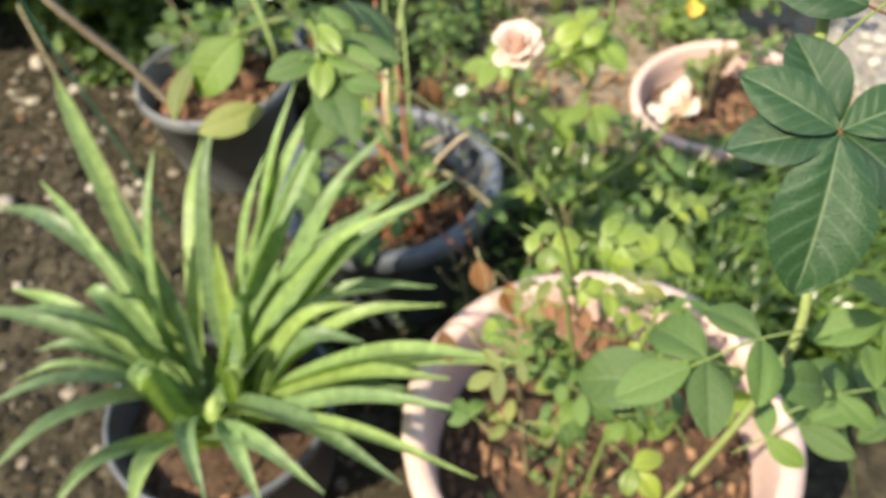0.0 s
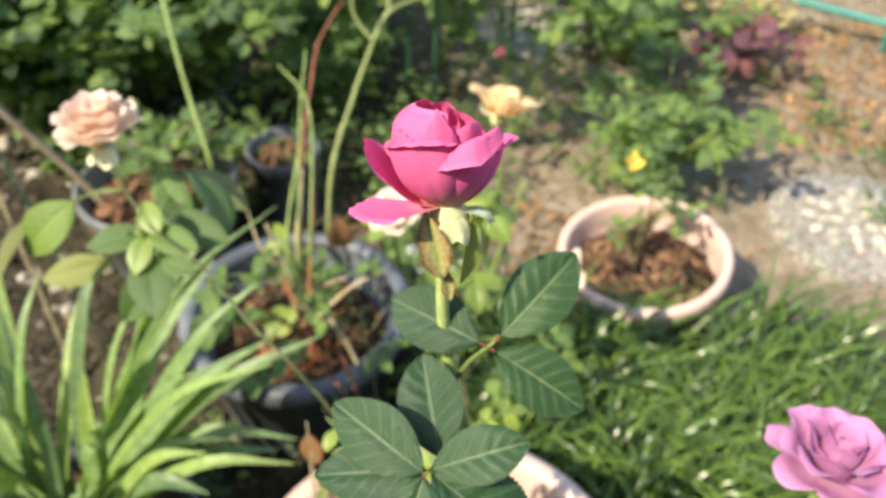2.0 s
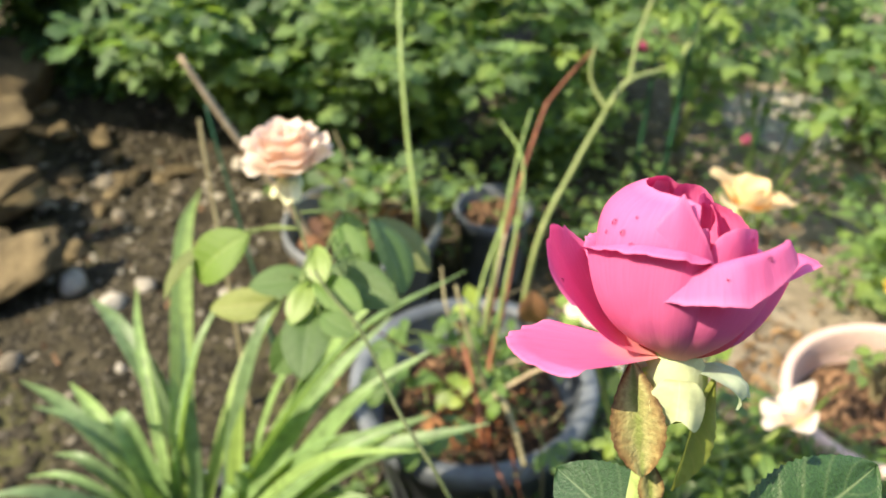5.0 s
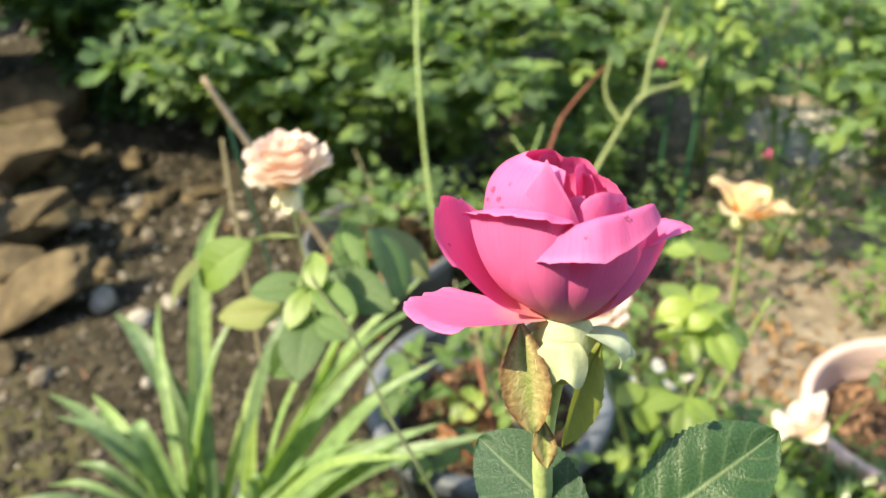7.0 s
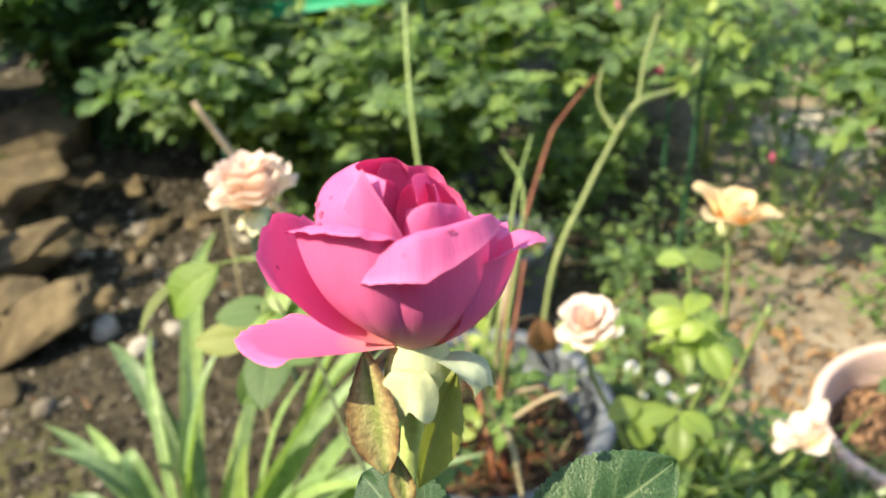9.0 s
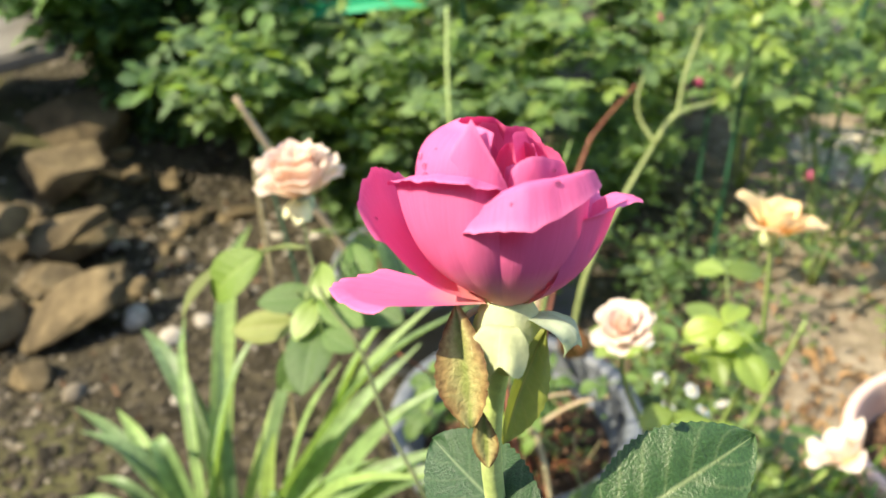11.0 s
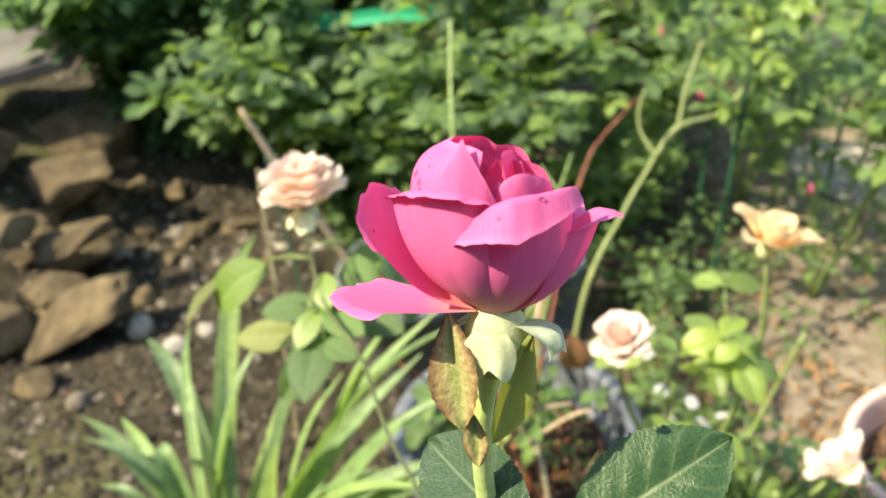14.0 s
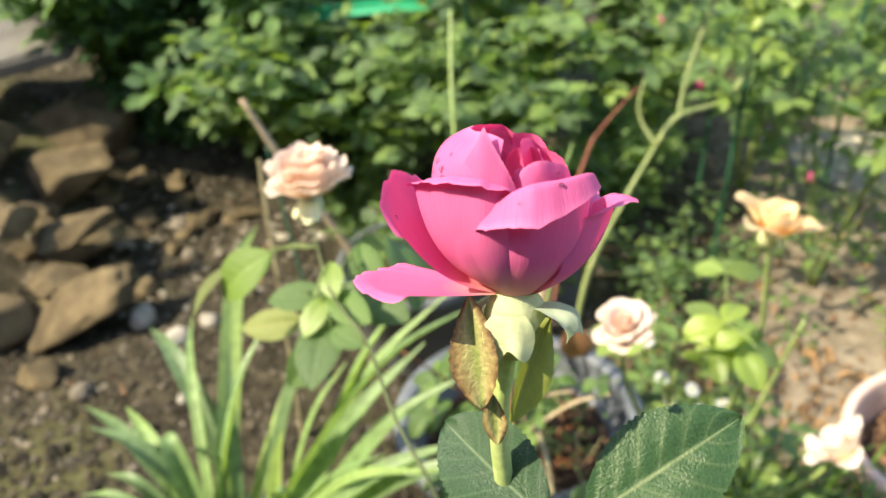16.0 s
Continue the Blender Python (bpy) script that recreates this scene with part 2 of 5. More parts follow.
EMERALD = plastic("emerald plastic", (0.0, 0.28, 0.13), (0.02, 0.36, 0.18), 0.4)
PINK = petal_material("magenta-pink petal", (0.84, 0.42, 0.38), (0.79, 0.155, 0.365), 0.6, 0.28, 0.14, 1.0, 0.3)
MAUVE = petal_material("mauve petal", (0.64, 0.36, 0.52), (0.6, 0.26, 0.48))
PEACH = petal_material("peach petal", (0.95, 0.72, 0.54), (0.95, 0.79, 0.67), glow=0.5)
PALE_YELLOW = petal_material("pale greenish-yellow petal", (0.8, 0.82, 0.4), (0.88, 0.86, 0.55))
APRICOT = petal_material("apricot yellow petal", (0.92, 0.52, 0.1), (0.94, 0.7, 0.4), glow=0.45)
BLUSH = petal_material("blush white petal", (0.93, 0.78, 0.5), (0.95, 0.80, 0.70), glow=0.45)
DAISY = petal_material("white daisy petal", (0.8, 0.8, 0.78), (0.85, 0.85, 0.86))
BUDPINK = petal_material("deep pink bud", (0.6, 0.1, 0.25), (0.7, 0.12, 0.32))
SEPAL = leafy("pale woolly sepal", (0.40, 0.47, 0.32), (0.56, 0.6, 0.48), 0.8, 0.2, vein_amount=0.3, vary=0.1, relief=0.5)
GREEN_SEPAL = leafy("olive green sepal", (0.15, 0.19, 0.04), (0.3, 0.24, 0.1), 0.6, 0.2, vein_amount=0.5, vary=0.1, relief=0.5)
BROWN_SEPAL = leafy("withered olive sepal", (0.34, 0.33, 0.13), (0.3, 0.2, 0.09), 0.65, 0.25, vein_amount=0.5, vary=0.1)


def withered():
    """A leafy sepal, olive in the middle, brown and crisp at its edge."""
    m, nd, ln, b = material("withered olive sepal", 0.7, 0.3)
    sep = nd.new("ShaderNodeSeparateXYZ")
    ln.new(nd.new("ShaderNodeTexCoord").outputs["UV"], sep.inputs[0])
    edge = nd.new("ShaderNodeMath")
    edge.operation = "PINGPONG"
    ln.new(sep.outputs[0], edge.inputs[0])
    edge.inputs[1].default_value = 0.5
    n, f = noise_node(nd, ln, 170, 5, 0.7), noise_node(nd, ln, 700, 3)
    s = nd.new("ShaderNodeMath")
    s.operation = "MULTIPLY_ADD"
    ln.new(n.outputs["Fac"], s.inputs[0])
    s.inputs[1].default_value = 0.6
    ln.new(edge.outputs[0], s.inputs[2])
    r = ramp(nd, [(0.3, (0.10, 0.05, 0.02)), (0.46, (0.24, 0.17, 0.065)), (0.62, (0.29, 0.27, 0.11)), (0.78, (0.17, 0.2, 0.055))])
    ln.new(s.outputs[0], r.inputs[0])
    ln.new(mix(nd, ln, r.outputs[0], f.outputs["Fac"], 0.4, "OVERLAY"), b.inputs["Base Color"])
    bump(nd, ln, b, n.outputs["Fac"], 0.6, 0.002)
    return m


WITHERED = withered()
water, wnd, wln, wb = material("water", 0.03, 0.5)
wb.inputs["Transmission Weight"].default_value, wb.inputs["IOR"].default_value = 1.0, 1.33
EYE_YELLOW, _, _, yb = material("daisy centre", 0.8)
yb.inputs["Base Color"].default_value = (0.7, 0.45, 0.05, 1)

# ---- builders ----
rng = np.random.default_rng(7)


def mesh_of(name, verts, faces, mat, uvs=None, smooth=True):
    me = bpy.data.meshes.new(name)
    me.from_pydata([tuple(v) for v in verts], [], [tuple(f) for f in faces])
    if uvs is not None:
        layer = me.uv_layers.new(name="UVMap")
        idx = np.empty(len(me.loops), dtype=np.int32)
        me.loops.foreach_get("vertex_index", idx)
        layer.data.foreach_set("uv", np.asarray(uvs, dtype=np.float32)[idx].ravel())
    if smooth:
        me.polygons.foreach_set("use_smooth", [True] * len(me.polygons))
    me.materials.append(mat)
    me.update()
    return me


def thing(name, at, label, category, group="", kind=""):
    ob = new(name)
    ob.empty_display_size = 0.02
    ob.location = at
    return tagged(ob, label, category, group, kind)


def part(name, me, parent, label="", m=None):
    """A mesh in world places under a thing (an Empty at its base) or, in its parent's own frame, under a part."""
    ob = new(name, me)
    ob.parent = parent
    if parent.type == "EMPTY":
        ob.matrix_parent_inverse = Matrix.Translation(-parent.location)
    else:
        ob.matrix_parent_inverse = parent.matrix_basis.inverted()
    if m is not None:
        ob.matrix_basis = m
    return tagged(ob, label)


def smooth_line(points, steps=6):
    p = [Vector(q) for q in points]
    p = [p[0] * 2 - p[1]] + p + [p[-1] * 2 - p[-2]]
    out = []
    for i in range(1, len(p) - 2):
        for k in range(steps):
            t = k / steps
            a, b, c, d = p[i - 1:i + 3]
            out.append(0.5 * (2 * b + (c - a) * t + (2 * a - 5 * b + 4 * c - d) * t * t + (3 * b - a - 3 * c + d) * t ** 3))
    return out + [p[-2]]


def tube(points, r0, r1=None, sides=8, steps=6, knots=0.0, seed=0):
    """A round stem along a smooth line, tapering, with slight swellings."""
    r1 = r0 if r1 is None else r1
    line = smooth_line(points, steps)
    rnd = random.Random(seed)
    verts, faces = [], []
    x = None
    for i, q in enumerate(line):
        d = (line[min(i + 1, len(line) - 1)] - line[max(i - 1, 0)]).normalized()
        x = (d.orthogonal() if x is None else x - d * x.dot(d)).normalized()
        y = d.cross(x)
        t = i / (len(line) - 1)
        r = (r0 + (r1 - r0) * t) * (1 + knots * (rnd.random() - 0.3))
        for k in range(sides):
            a = 2 * math.pi * k / sides
            verts.append(q + (x * math.cos(a) + y * math.sin(a)) * r)
        if i:
            o = i * sides
            faces += [(o - sides + k, o - sides + (k + 1) % sides, o + (k + 1) % sides, o + k) for k in range(sides)]
    faces.append(tuple(range(sides))[::-1])
    faces.append(tuple(range(len(verts) - sides, len(verts))))
    return verts, faces


def joined(chunks):
    verts, faces = [], []
    for v, f in chunks:
        o = len(verts)
        verts += list(v)
        faces += [tuple(i + o for i in q) for q in f]
    return verts, faces


def frame_of(base, along, up=(0, 0, 1), size=1.0):
    """A pose whose y runs along a leaf and whose z is the leaf's upper side."""
    y = Vector(along).normalized()
    x = y.cross(Vector(up))
    x = (x if x.length > 1e-4 else y.orthogonal()).normalized()
    z = x.cross(y)
    m = Matrix((x, y, z)).transposed().to_4x4()
    return Matrix.Translation(base) @ m @ Matrix.Scale(size, 4)


def blade(length, width, fold=0.25, droop=0.5, teeth=0.0, rows=14, cols=6, peak=0.5, ripple=0.0, seed=0, pucker=0.0):
    """A leaf blade along +y from the origin: outline, folded midrib, downward bend, toothed edge."""
    rnd = random.Random(seed)
    ph = rnd.random() * 6
    verts, faces, uvs = [], [], []
    y = z = 0.0
    for i in range(rows + 1):
        t = i / rows
        a = -droop * t
        if i:
            y += math.cos(a) * length / rows
            z += math.sin(a) * length / rows
        u = t ** (math.log(0.5) / math.log(peak))
        w = width / 2 * max(math.sin(math.pi * min(max(u, 0.0), 1.0)), 0.0) ** 0.75 + 0.0002
        if teeth:
            w *= 1 + teeth * (1 if i % 2 else -1) * (0.2 < t < 0.97)
        for j in range(cols + 1):
            s = 2 * j / cols - 1
            h = fold * abs(s) * w - fold * 0.6 * w * s * s + ripple * width * math.sin(5 * t + 3 * s + ph) * abs(s)
            h += pucker * w * (abs(math.sin(math.pi * 7 * (t - 0.22 * abs(s)))) - 0.5) * min(abs(s) * 2.5, 1.0) * (1.1 - abs(s))
            verts.append((s * w, y - math.sin(a) * h, z + math.cos(a) * h))
            uvs.append((0.5 + s / 2, t))
    for i in range(rows):
        for j in range(cols):
            o = i * (cols + 1) + j
            faces.append((o, o + 1, o + cols + 2, o + cols + 1))
    return verts, faces, uvs


def leaflet_meshes(mat, tag, n=4, ratio=0.64, teeth=0.018, rows=24, cols=8, pucker=0.0):
    return [mesh_of("leaflet " + tag, *blade(1.0, ratio * (0.92 + 0.06 * k), 0.3 + 0.1 * (k % 3), 0.35 + 0.22 * k, teeth, rows, cols, 0.5, 0.03, k, pucker)[:2], mat,
                    blade(1.0, ratio, 0.3, 0.3, 0, rows, cols)[2]) for k in range(n)]


def strip(points, widths, up=(0, 0, 1), cup=0.25, steps=5):
    """A long strap leaf along a line, slightly keeled."""
    line = smooth_line(points, steps)
    n = len(line) - 1
    verts, faces, uvs = [], [], []
    for i, q in enumerate(line):
        t = i / n
        d = (line[min(i + 1, n)] - line[max(i - 1, 0)]).normalized()
        x = d.cross(Vector(up))
        x = (x if x.length > 1e-4 else d.orthogonal()).normalized()
        z = x.cross(d)
        k = t * (len(widths) - 1)
        a = int(min(k, len(widths) - 2))
        w = widths[a] + (widths[a + 1] - widths[a]) * (k - a)
        for j in range(5):
            s = j / 2 - 1
            verts.append(q + x * (s * w / 2) + z * (cup * w * (abs(s) - 0.5 * s * s)))
            uvs.append((0.5 + s / 2, t * 0.05))
        if i:
            o = i * 5
            faces += [(o - 5 + j, o - 4 + j, o + j + 1, o + j) for j in range(4)]
    return verts, faces, uvs


SMALL_LEAF = np.array([(0, 0, 0), (-0.28, 0.22, 0.05), (0, 0.25, -0.02), (0.28, 0.22, 0.05), (-0.34, 0.58, 0.03), (0, 0.6, -0.06), (0.34, 0.58, 0.03), (0, 1.0, -0.18)])
SMALL_FACES = np.array([(0, 2, 1, 1), (0, 3, 2, 2), (1, 2, 5, 4), (2, 3, 6, 5), (4, 5, 7, 7), (5, 6, 7, 7)])
SMALL_UV = np.array([(0.5, 0), (0, 0.25), (0.5, 0.28), (1, 0.25), (0, 0.6), (0.5, 0.6), (1, 0.6), (0.5, 1)])


def leaf_cloud(name, bases, alongs, ups, sizes, mat):
    """Many small folded leaves in one mesh."""
    n = len(bases)
    y = alongs / np.linalg.norm(alongs, axis=1, keepdims=True)
    x = np.cross(y, ups)
    x /= np.linalg.norm(x, axis=1, keepdims=True) + 1e-9
    z = np.cross(x, y)
    v = bases[:, None] + sizes[:, None, None] * (SMALL_LEAF[None, :, 0:1] * x[:, None] + SMALL_LEAF[None, :, 1:2] * y[:, None] + SMALL_LEAF[None, :, 2:3] * z[:, None])
    f = (SMALL_FACES[None] + 8 * np.arange(n)[:, None, None]).reshape(-1, 4)
    faces = [tuple(dict.fromkeys(q)) for q in f.tolist()]
    return mesh_of(name, v.reshape(-1, 3).tolist(), faces, mat, np.tile(SMALL_UV, (n, 1)))


def pebble_cloud(name, places, sizes, mat, seed=0):
    """Many small lumpy stones in one mesh."""
    g = np.random.default_rng(seed)
    base = np.array([(1, 0, 0), (-1, 0, 0), (0, 1, 0), (0, -1, 0), (0, 0, 1), (0, 0, -1), (.66, .66, .5), (-.66, .66, .5), (.66, -.66, .5), (-.66, -.66, .5)])
    tri = np.array([(4, 6, 7), (4, 7, 9), (4, 9, 8), (4, 8, 6), (6, 0, 2), (6, 2, 7), (7, 2, 1), (7, 1, 9), (9, 1, 3), (9, 3, 8), (8, 3, 0), (8, 0, 6), (5, 2, 0), (5, 1, 2), (5, 3, 1), (5, 0, 3)])
    n = len(places)
    a = g.uniform(0, 2 * np.pi, n)
    s = sizes[:, None] * g.uniform(0.6, 1.2, (n, 3)) * np.array([1, 0.8, 0.55])
    v = base[None] * s[:, None] * g.uniform(0.8, 1.15, (n, len(base), 1))
    c, sn = np.cos(a)[:, None], np.sin(a)[:, None]
    r = np.stack([v[..., 0] * c - v[..., 1] * sn, v[..., 0] * sn + v[..., 1] * c, v[..., 2]], -1) + places[:, None]
    f = (tri[None] + len(base) * np.arange(n)[:, None, None]).reshape(-1, 3)
    return mesh_of(name, r.reshape(-1, 3).tolist(), f.tolist(), mat, smooth=False)


def chip_cloud(name, places, sizes, mat, seed=0):
    """Bark chips, dry leaf shreds: thin bent flakes lying at all angles, in one mesh."""
    g = np.random.default_rng(seed)
    n = len(places)
    base = np.array([(-.5, -1, 0), (.5, -.9, .1), (.6, .8, .0), (-.4, 1, .15), (-.5, -1, .12), (.5, -.9, .22), (.6, .8, .12), (-.4, 1, .27)])
    quad = np.array([(0, 3, 2, 1), (4, 5, 6, 7), (0, 1, 5, 4), (1, 2, 6, 5), (2, 3, 7, 6), (3, 0, 4, 7)])
    a, tilt, b = g.uniform(0, 6.28, n), g.normal(0, 0.5, n), g.uniform(0.3, 1.0, n)
    v = base[None] * np.stack([sizes * b, sizes, sizes * 0.8], 1)[:, None]
    ct, st = np.cos(tilt)[:, None], np.sin(tilt)[:, None]
    v = np.stack([v[..., 0], v[..., 1] * ct - v[..., 2] * st, v[..., 1] * st + v[..., 2] * ct], -1)
    c, s = np.cos(a)[:, None], np.sin(a)[:, None]
    v = np.stack([v[..., 0] * c - v[..., 1] * s, v[..., 0] * s + v[..., 1] * c, v[..., 2]], -1) + places[:, None]
    f = (quad[None] + 8 * np.arange(n)[:, None, None]).reshape(-1, 4)
    return mesh_of(name, v.reshape(-1, 3).tolist(), f.tolist(), mat, smooth=False)


def rock_mesh(name, size, mat, seed, flat=0.6, sharp=0.35, level=3, facets=0):
    bm = bmesh.new()
    bmesh.ops.create_icosphere(bm, subdivisions=level, radius=1.0)
    off = Vector((seed * 3.1, seed * 1.7, 0))
    for v in bm.verts:
        d = v.co.normalized()
        k = 1 + sharp * noise.noise(d * 1.3 + off) + 0.12 * noise.noise(d * 4 + off)
        v.co = d * k
    if facets:
        rnd = random.Random(seed)
        for _ in range(facets):
            n = Vector((rnd.gauss(0, 1), rnd.gauss(0, 1), rnd.gauss(0, 0.8))).normalized()
            cut = rnd.uniform(0.55, 0.85)
            for v in bm.verts:
                over = v.co.dot(n) - cut
                if over > 0:
                    v.co -= n * over * 0.94
    for v in bm.verts:
        v.co += v.co.normalized() * 0.02 * noise.noise(v.co * 9 + off)
        v.co = Vector((v.co.x * size[0], v.co.y * size[1], v.co.z * size[2] * flat))
    me = bpy.data.meshes.new(name)
    bm.to_mesh(me)
    bm.free()
    me.polygons.foreach_set("use_smooth", [level > 2] * len(me.polygons))
    me.materials.append(mat)
    return me


def lathe(name, profile, mat, sides=64, wobble=0.0):
    """A turned wall: profile of (radius, height) from the inside floor, over the rim, to the outer foot."""
    verts, faces = [], []
    for i, (r, z) in enumerate(profile):
        for k in range(sides):
            a = 2 * math.pi * k / sides
            q = r * (1 + wobble * math.sin(2 * a + 0.7) + wobble * 0.5 * math.sin(3 * a))
            verts.append((q * math.cos(a), q * math.sin(a), z))
        if i:
            o = i * sides
            faces += [(o - sides + k, o - sides + (k + 1) % sides, o + (k + 1) % sides, o + k) for k in range(sides)]
    faces.append(tuple(range(sides)))
    faces.append(tuple(range(len(verts) - sides, len(verts)))[::-1])
    return mesh_of(name, verts, [f[::-1] for f in faces], mat)


def ground_height(x, y):
    h = 0.012 * noise.noise(Vector((x * 3.1, y * 3.1, 0))) + 0.009 * noise.noise(Vector((x * 11, y * 11, 3))) + 0.004 * noise.noise(Vector((x * 37, y * 37, 5)))
    h += 0.05 * math.exp(-((x + 1.0) ** 2 + (y - 1.25) ** 2) / 0.15)
    h += 0.3 / (1 + math.exp(min(9 * (x + 1.75), 60)))
    return h


# ---- ground ----
def graded(lo, hi, step, far):
    inner = list(np.arange(lo, hi + step / 2, step))
    out, d = [], step * 2
    while d < far:
        out.append(d)
        d *= 1.7
    return [lo - q for q in out[::-1]] + inner + [hi + q for q in out]


gx, gy = graded(-2.6, 2.2, 0.016, 900), graded(0.1, 3.6, 0.016, 900)
gv = [(x, y, ground_height(x, y) if abs(x) < 5 and abs(y) < 6 else 0.0) for y in gy for x in gx]
nx = len(gx)
gf = [(j * nx + i, j * nx + i + 1, (j + 1) * nx + i + 1, (j + 1) * nx + i) for j in range(len(gy) - 1) for i in range(nx - 1)]
ground = new("ground", mesh_of("ground", gv, gf, SOIL))
tagged(ground, "bare dark garden soil with moss and grit", "soil", kind="structure")


WALL_COAT = mottled("weathered grey-green render", (0.09, 0.1, 0.075), (0.2, 0.2, 0.16), 1.5, 0.9, 0.004, 60, vary=0.0)


def unseen_wall(name, x0, y0, x1, y1, high, label):
    """A plain rendered wall with a coping, added out of view, blocking low skylight."""
    d = Vector((x1 - x0, y1 - y0, 0))
    turn = math.degrees(math.atan2(d.y, d.x))
    wall = thing(name, ((x0 + x1) / 2, (y0 + y1) / 2, 0.0), label, "wall", kind="structure")
    for part_name, thick, z0, z1 in (("wall_face", 0.2, -0.05, high), ("coping", 0.27, high, high + 0.06)):
        bm = bmesh.new()
        bmesh.ops.create_cube(bm, size=1.0)
        bmesh.ops.scale(bm, vec=(d.length, thick, z1 - z0), verts=bm.verts)
        bmesh.ops.bevel(bm, geom=bm.edges[:], offset=0.012, segments=2, affect="EDGES")
        me = bpy.data.meshes.new(part_name)
        bm.to_mesh(me)
        bm.free()
        me.materials.append(WALL_COAT)
        part(part_name, me, wall, m=pose((x0 + x1) / 2, (y0 + y1) / 2, (z0 + z1) / 2, 0, 0, turn))
    return wall


# added walls, never in view, that cut the low sky behind and left
unseen_wall("unseen_wall_south", -4.2, -1.5, 4.2, -1.5, 2.5, "unseen plain rendered wall added behind the camera")
unseen_wall("unseen_wall_west", -4.3, 5.2, -4.3, -1.6, 2.3, "unseen plain rendered wall added beside the garden bed")


def scatter(n, x0, x1, y0, y1, lift=0.0, seed=0):
    g = np.random.default_rng(seed)
    p = np.stack([g.uniform(x0, x1, n), g.uniform(y0, y1, n)], 1)
    return np.array([(x, y, ground_height(x, y) + lift) for x, y in p])


gravel = new("gravel", pebble_cloud("gravel", np.concatenate([scatter(5200, -2.3, -0.2, 0.5, 2.4, 0.003, 1), scatter(2600, -0.4, 2.1, 1.2, 3.4, 0.002, 2)]),
                                    np.concatenate([rng.gamma(2.0, 0.0024, 5200), rng.gamma(2.0, 0.0032, 2600)]), PEBBLE, 3))
tagged(gravel, "loose grey and tan gravel on the soil", "gravel", kind="stuff")
# pale pebbles whose light colour also stands in for sun glints on the gravel
pale = new("pale_gravel", pebble_cloud("pale glint gravel", scatter(240, -1.55, -0.75, 1.2, 1.85, 0.003, 51), rng.gamma(3.0, 0.0026, 240), GLINT_GRAVEL, 52))
tagged(pale, "pale pebbles beside the rock heap, also standing for glints", "gravel", kind="stuff")
litter = new("leaf_litter", chip_cloud("leaf litter", np.concatenate([scatter(450, -2.0, 0.4, 0.6, 2.6, 0.004, 4), scatter(300, -0.4, 2.0, 1.5, 3.2, 0.004, 5)]),
                                       rng.uniform(0.004, 0.015, 750), MULCH, 6))
tagged(litter, "brown bark shreds and dead leaf bits on soil", "leaf litter", kind="stuff")

dry = new("dry_mulch", chip_cloud("dry mulch", np.concatenate([scatter(160, 0.0, 0.95, 1.55, 2.4, 0.006, 8), scatter(2600, 1.0, 1.9, 2.05, 2.85, 0.006, 9), scatter(500, -0.2, 0.4, 1.35, 1.75, 0.006, 10)]),
                                  rng.uniform(0.004, 0.015, 3260), STRAW, 16))
tagged(dry, "dry tan bark mulch spread on the soil", "mulch", kind="stuff")

clods = new("soil_clods", pebble_cloud("soil clods", np.concatenate([scatter(13000, -1.6, 0.1, 0.6, 2.3, 0.001, 41), scatter(700, -0.2, 0.15, 1.2, 1.9, 0.001, 42)]), rng.gamma(2.4, 0.0030, 13700), CLOD, 43))
tagged(clods, "crumbly brown clods of garden soil", "soil", kind="stuff")

# larger stones lying on the bed
for k, (x, y, s, lab) in enumerate([(-1.03, 1.27, 0.026, "small white stone on gravelly soil"), (-1.06, 1.19, 0.034, "flat pinkish stone lying on soil"),
                                    (-1.2, 1.22, 0.036, "upright pale stone on gravelly soil"), (-1.17, 1.86, 0.03, "cream stone on mossy soil"),
                                    (-1.03, 1.74, 0.022, "small grey stone on mossy soil"), (-0.86, 1.33, 0.016, "small white stone on soil"),
                                    (-0.72, 1.25, 0.02, "small tan stone on soil"), (-1.3, 1.5, 0.025, "tan stone on gravelly soil"),
                                    (-1.45, 1.62, 0.03, "tan stone on gravelly soil"), (-1.25, 1.68, 0.024, "tan stone on gravelly soil"),
                                    (-1.16, 0.98, 0.03, "brown stone on soil"), (-0.93, 1.05, 0.014, "small white stone on soil"), (-1.5, 1.45, 0.03, "tan stone on gravelly soil")]):
    tall = 1.1 if k == 2 else 0.7
    st = new("stone", rock_mesh("stone", (s, s * 0.75, s), STONE if k not in (7, 8, 9, 10) else PEBBLE, k + 2, tall, 0.3))
    st.matrix_basis = pose(x, y, ground_height(x, y) + s * tall * 0.35, 0, 0, k * 47)
    tagged(st, lab, "stone", "stones on the bed")

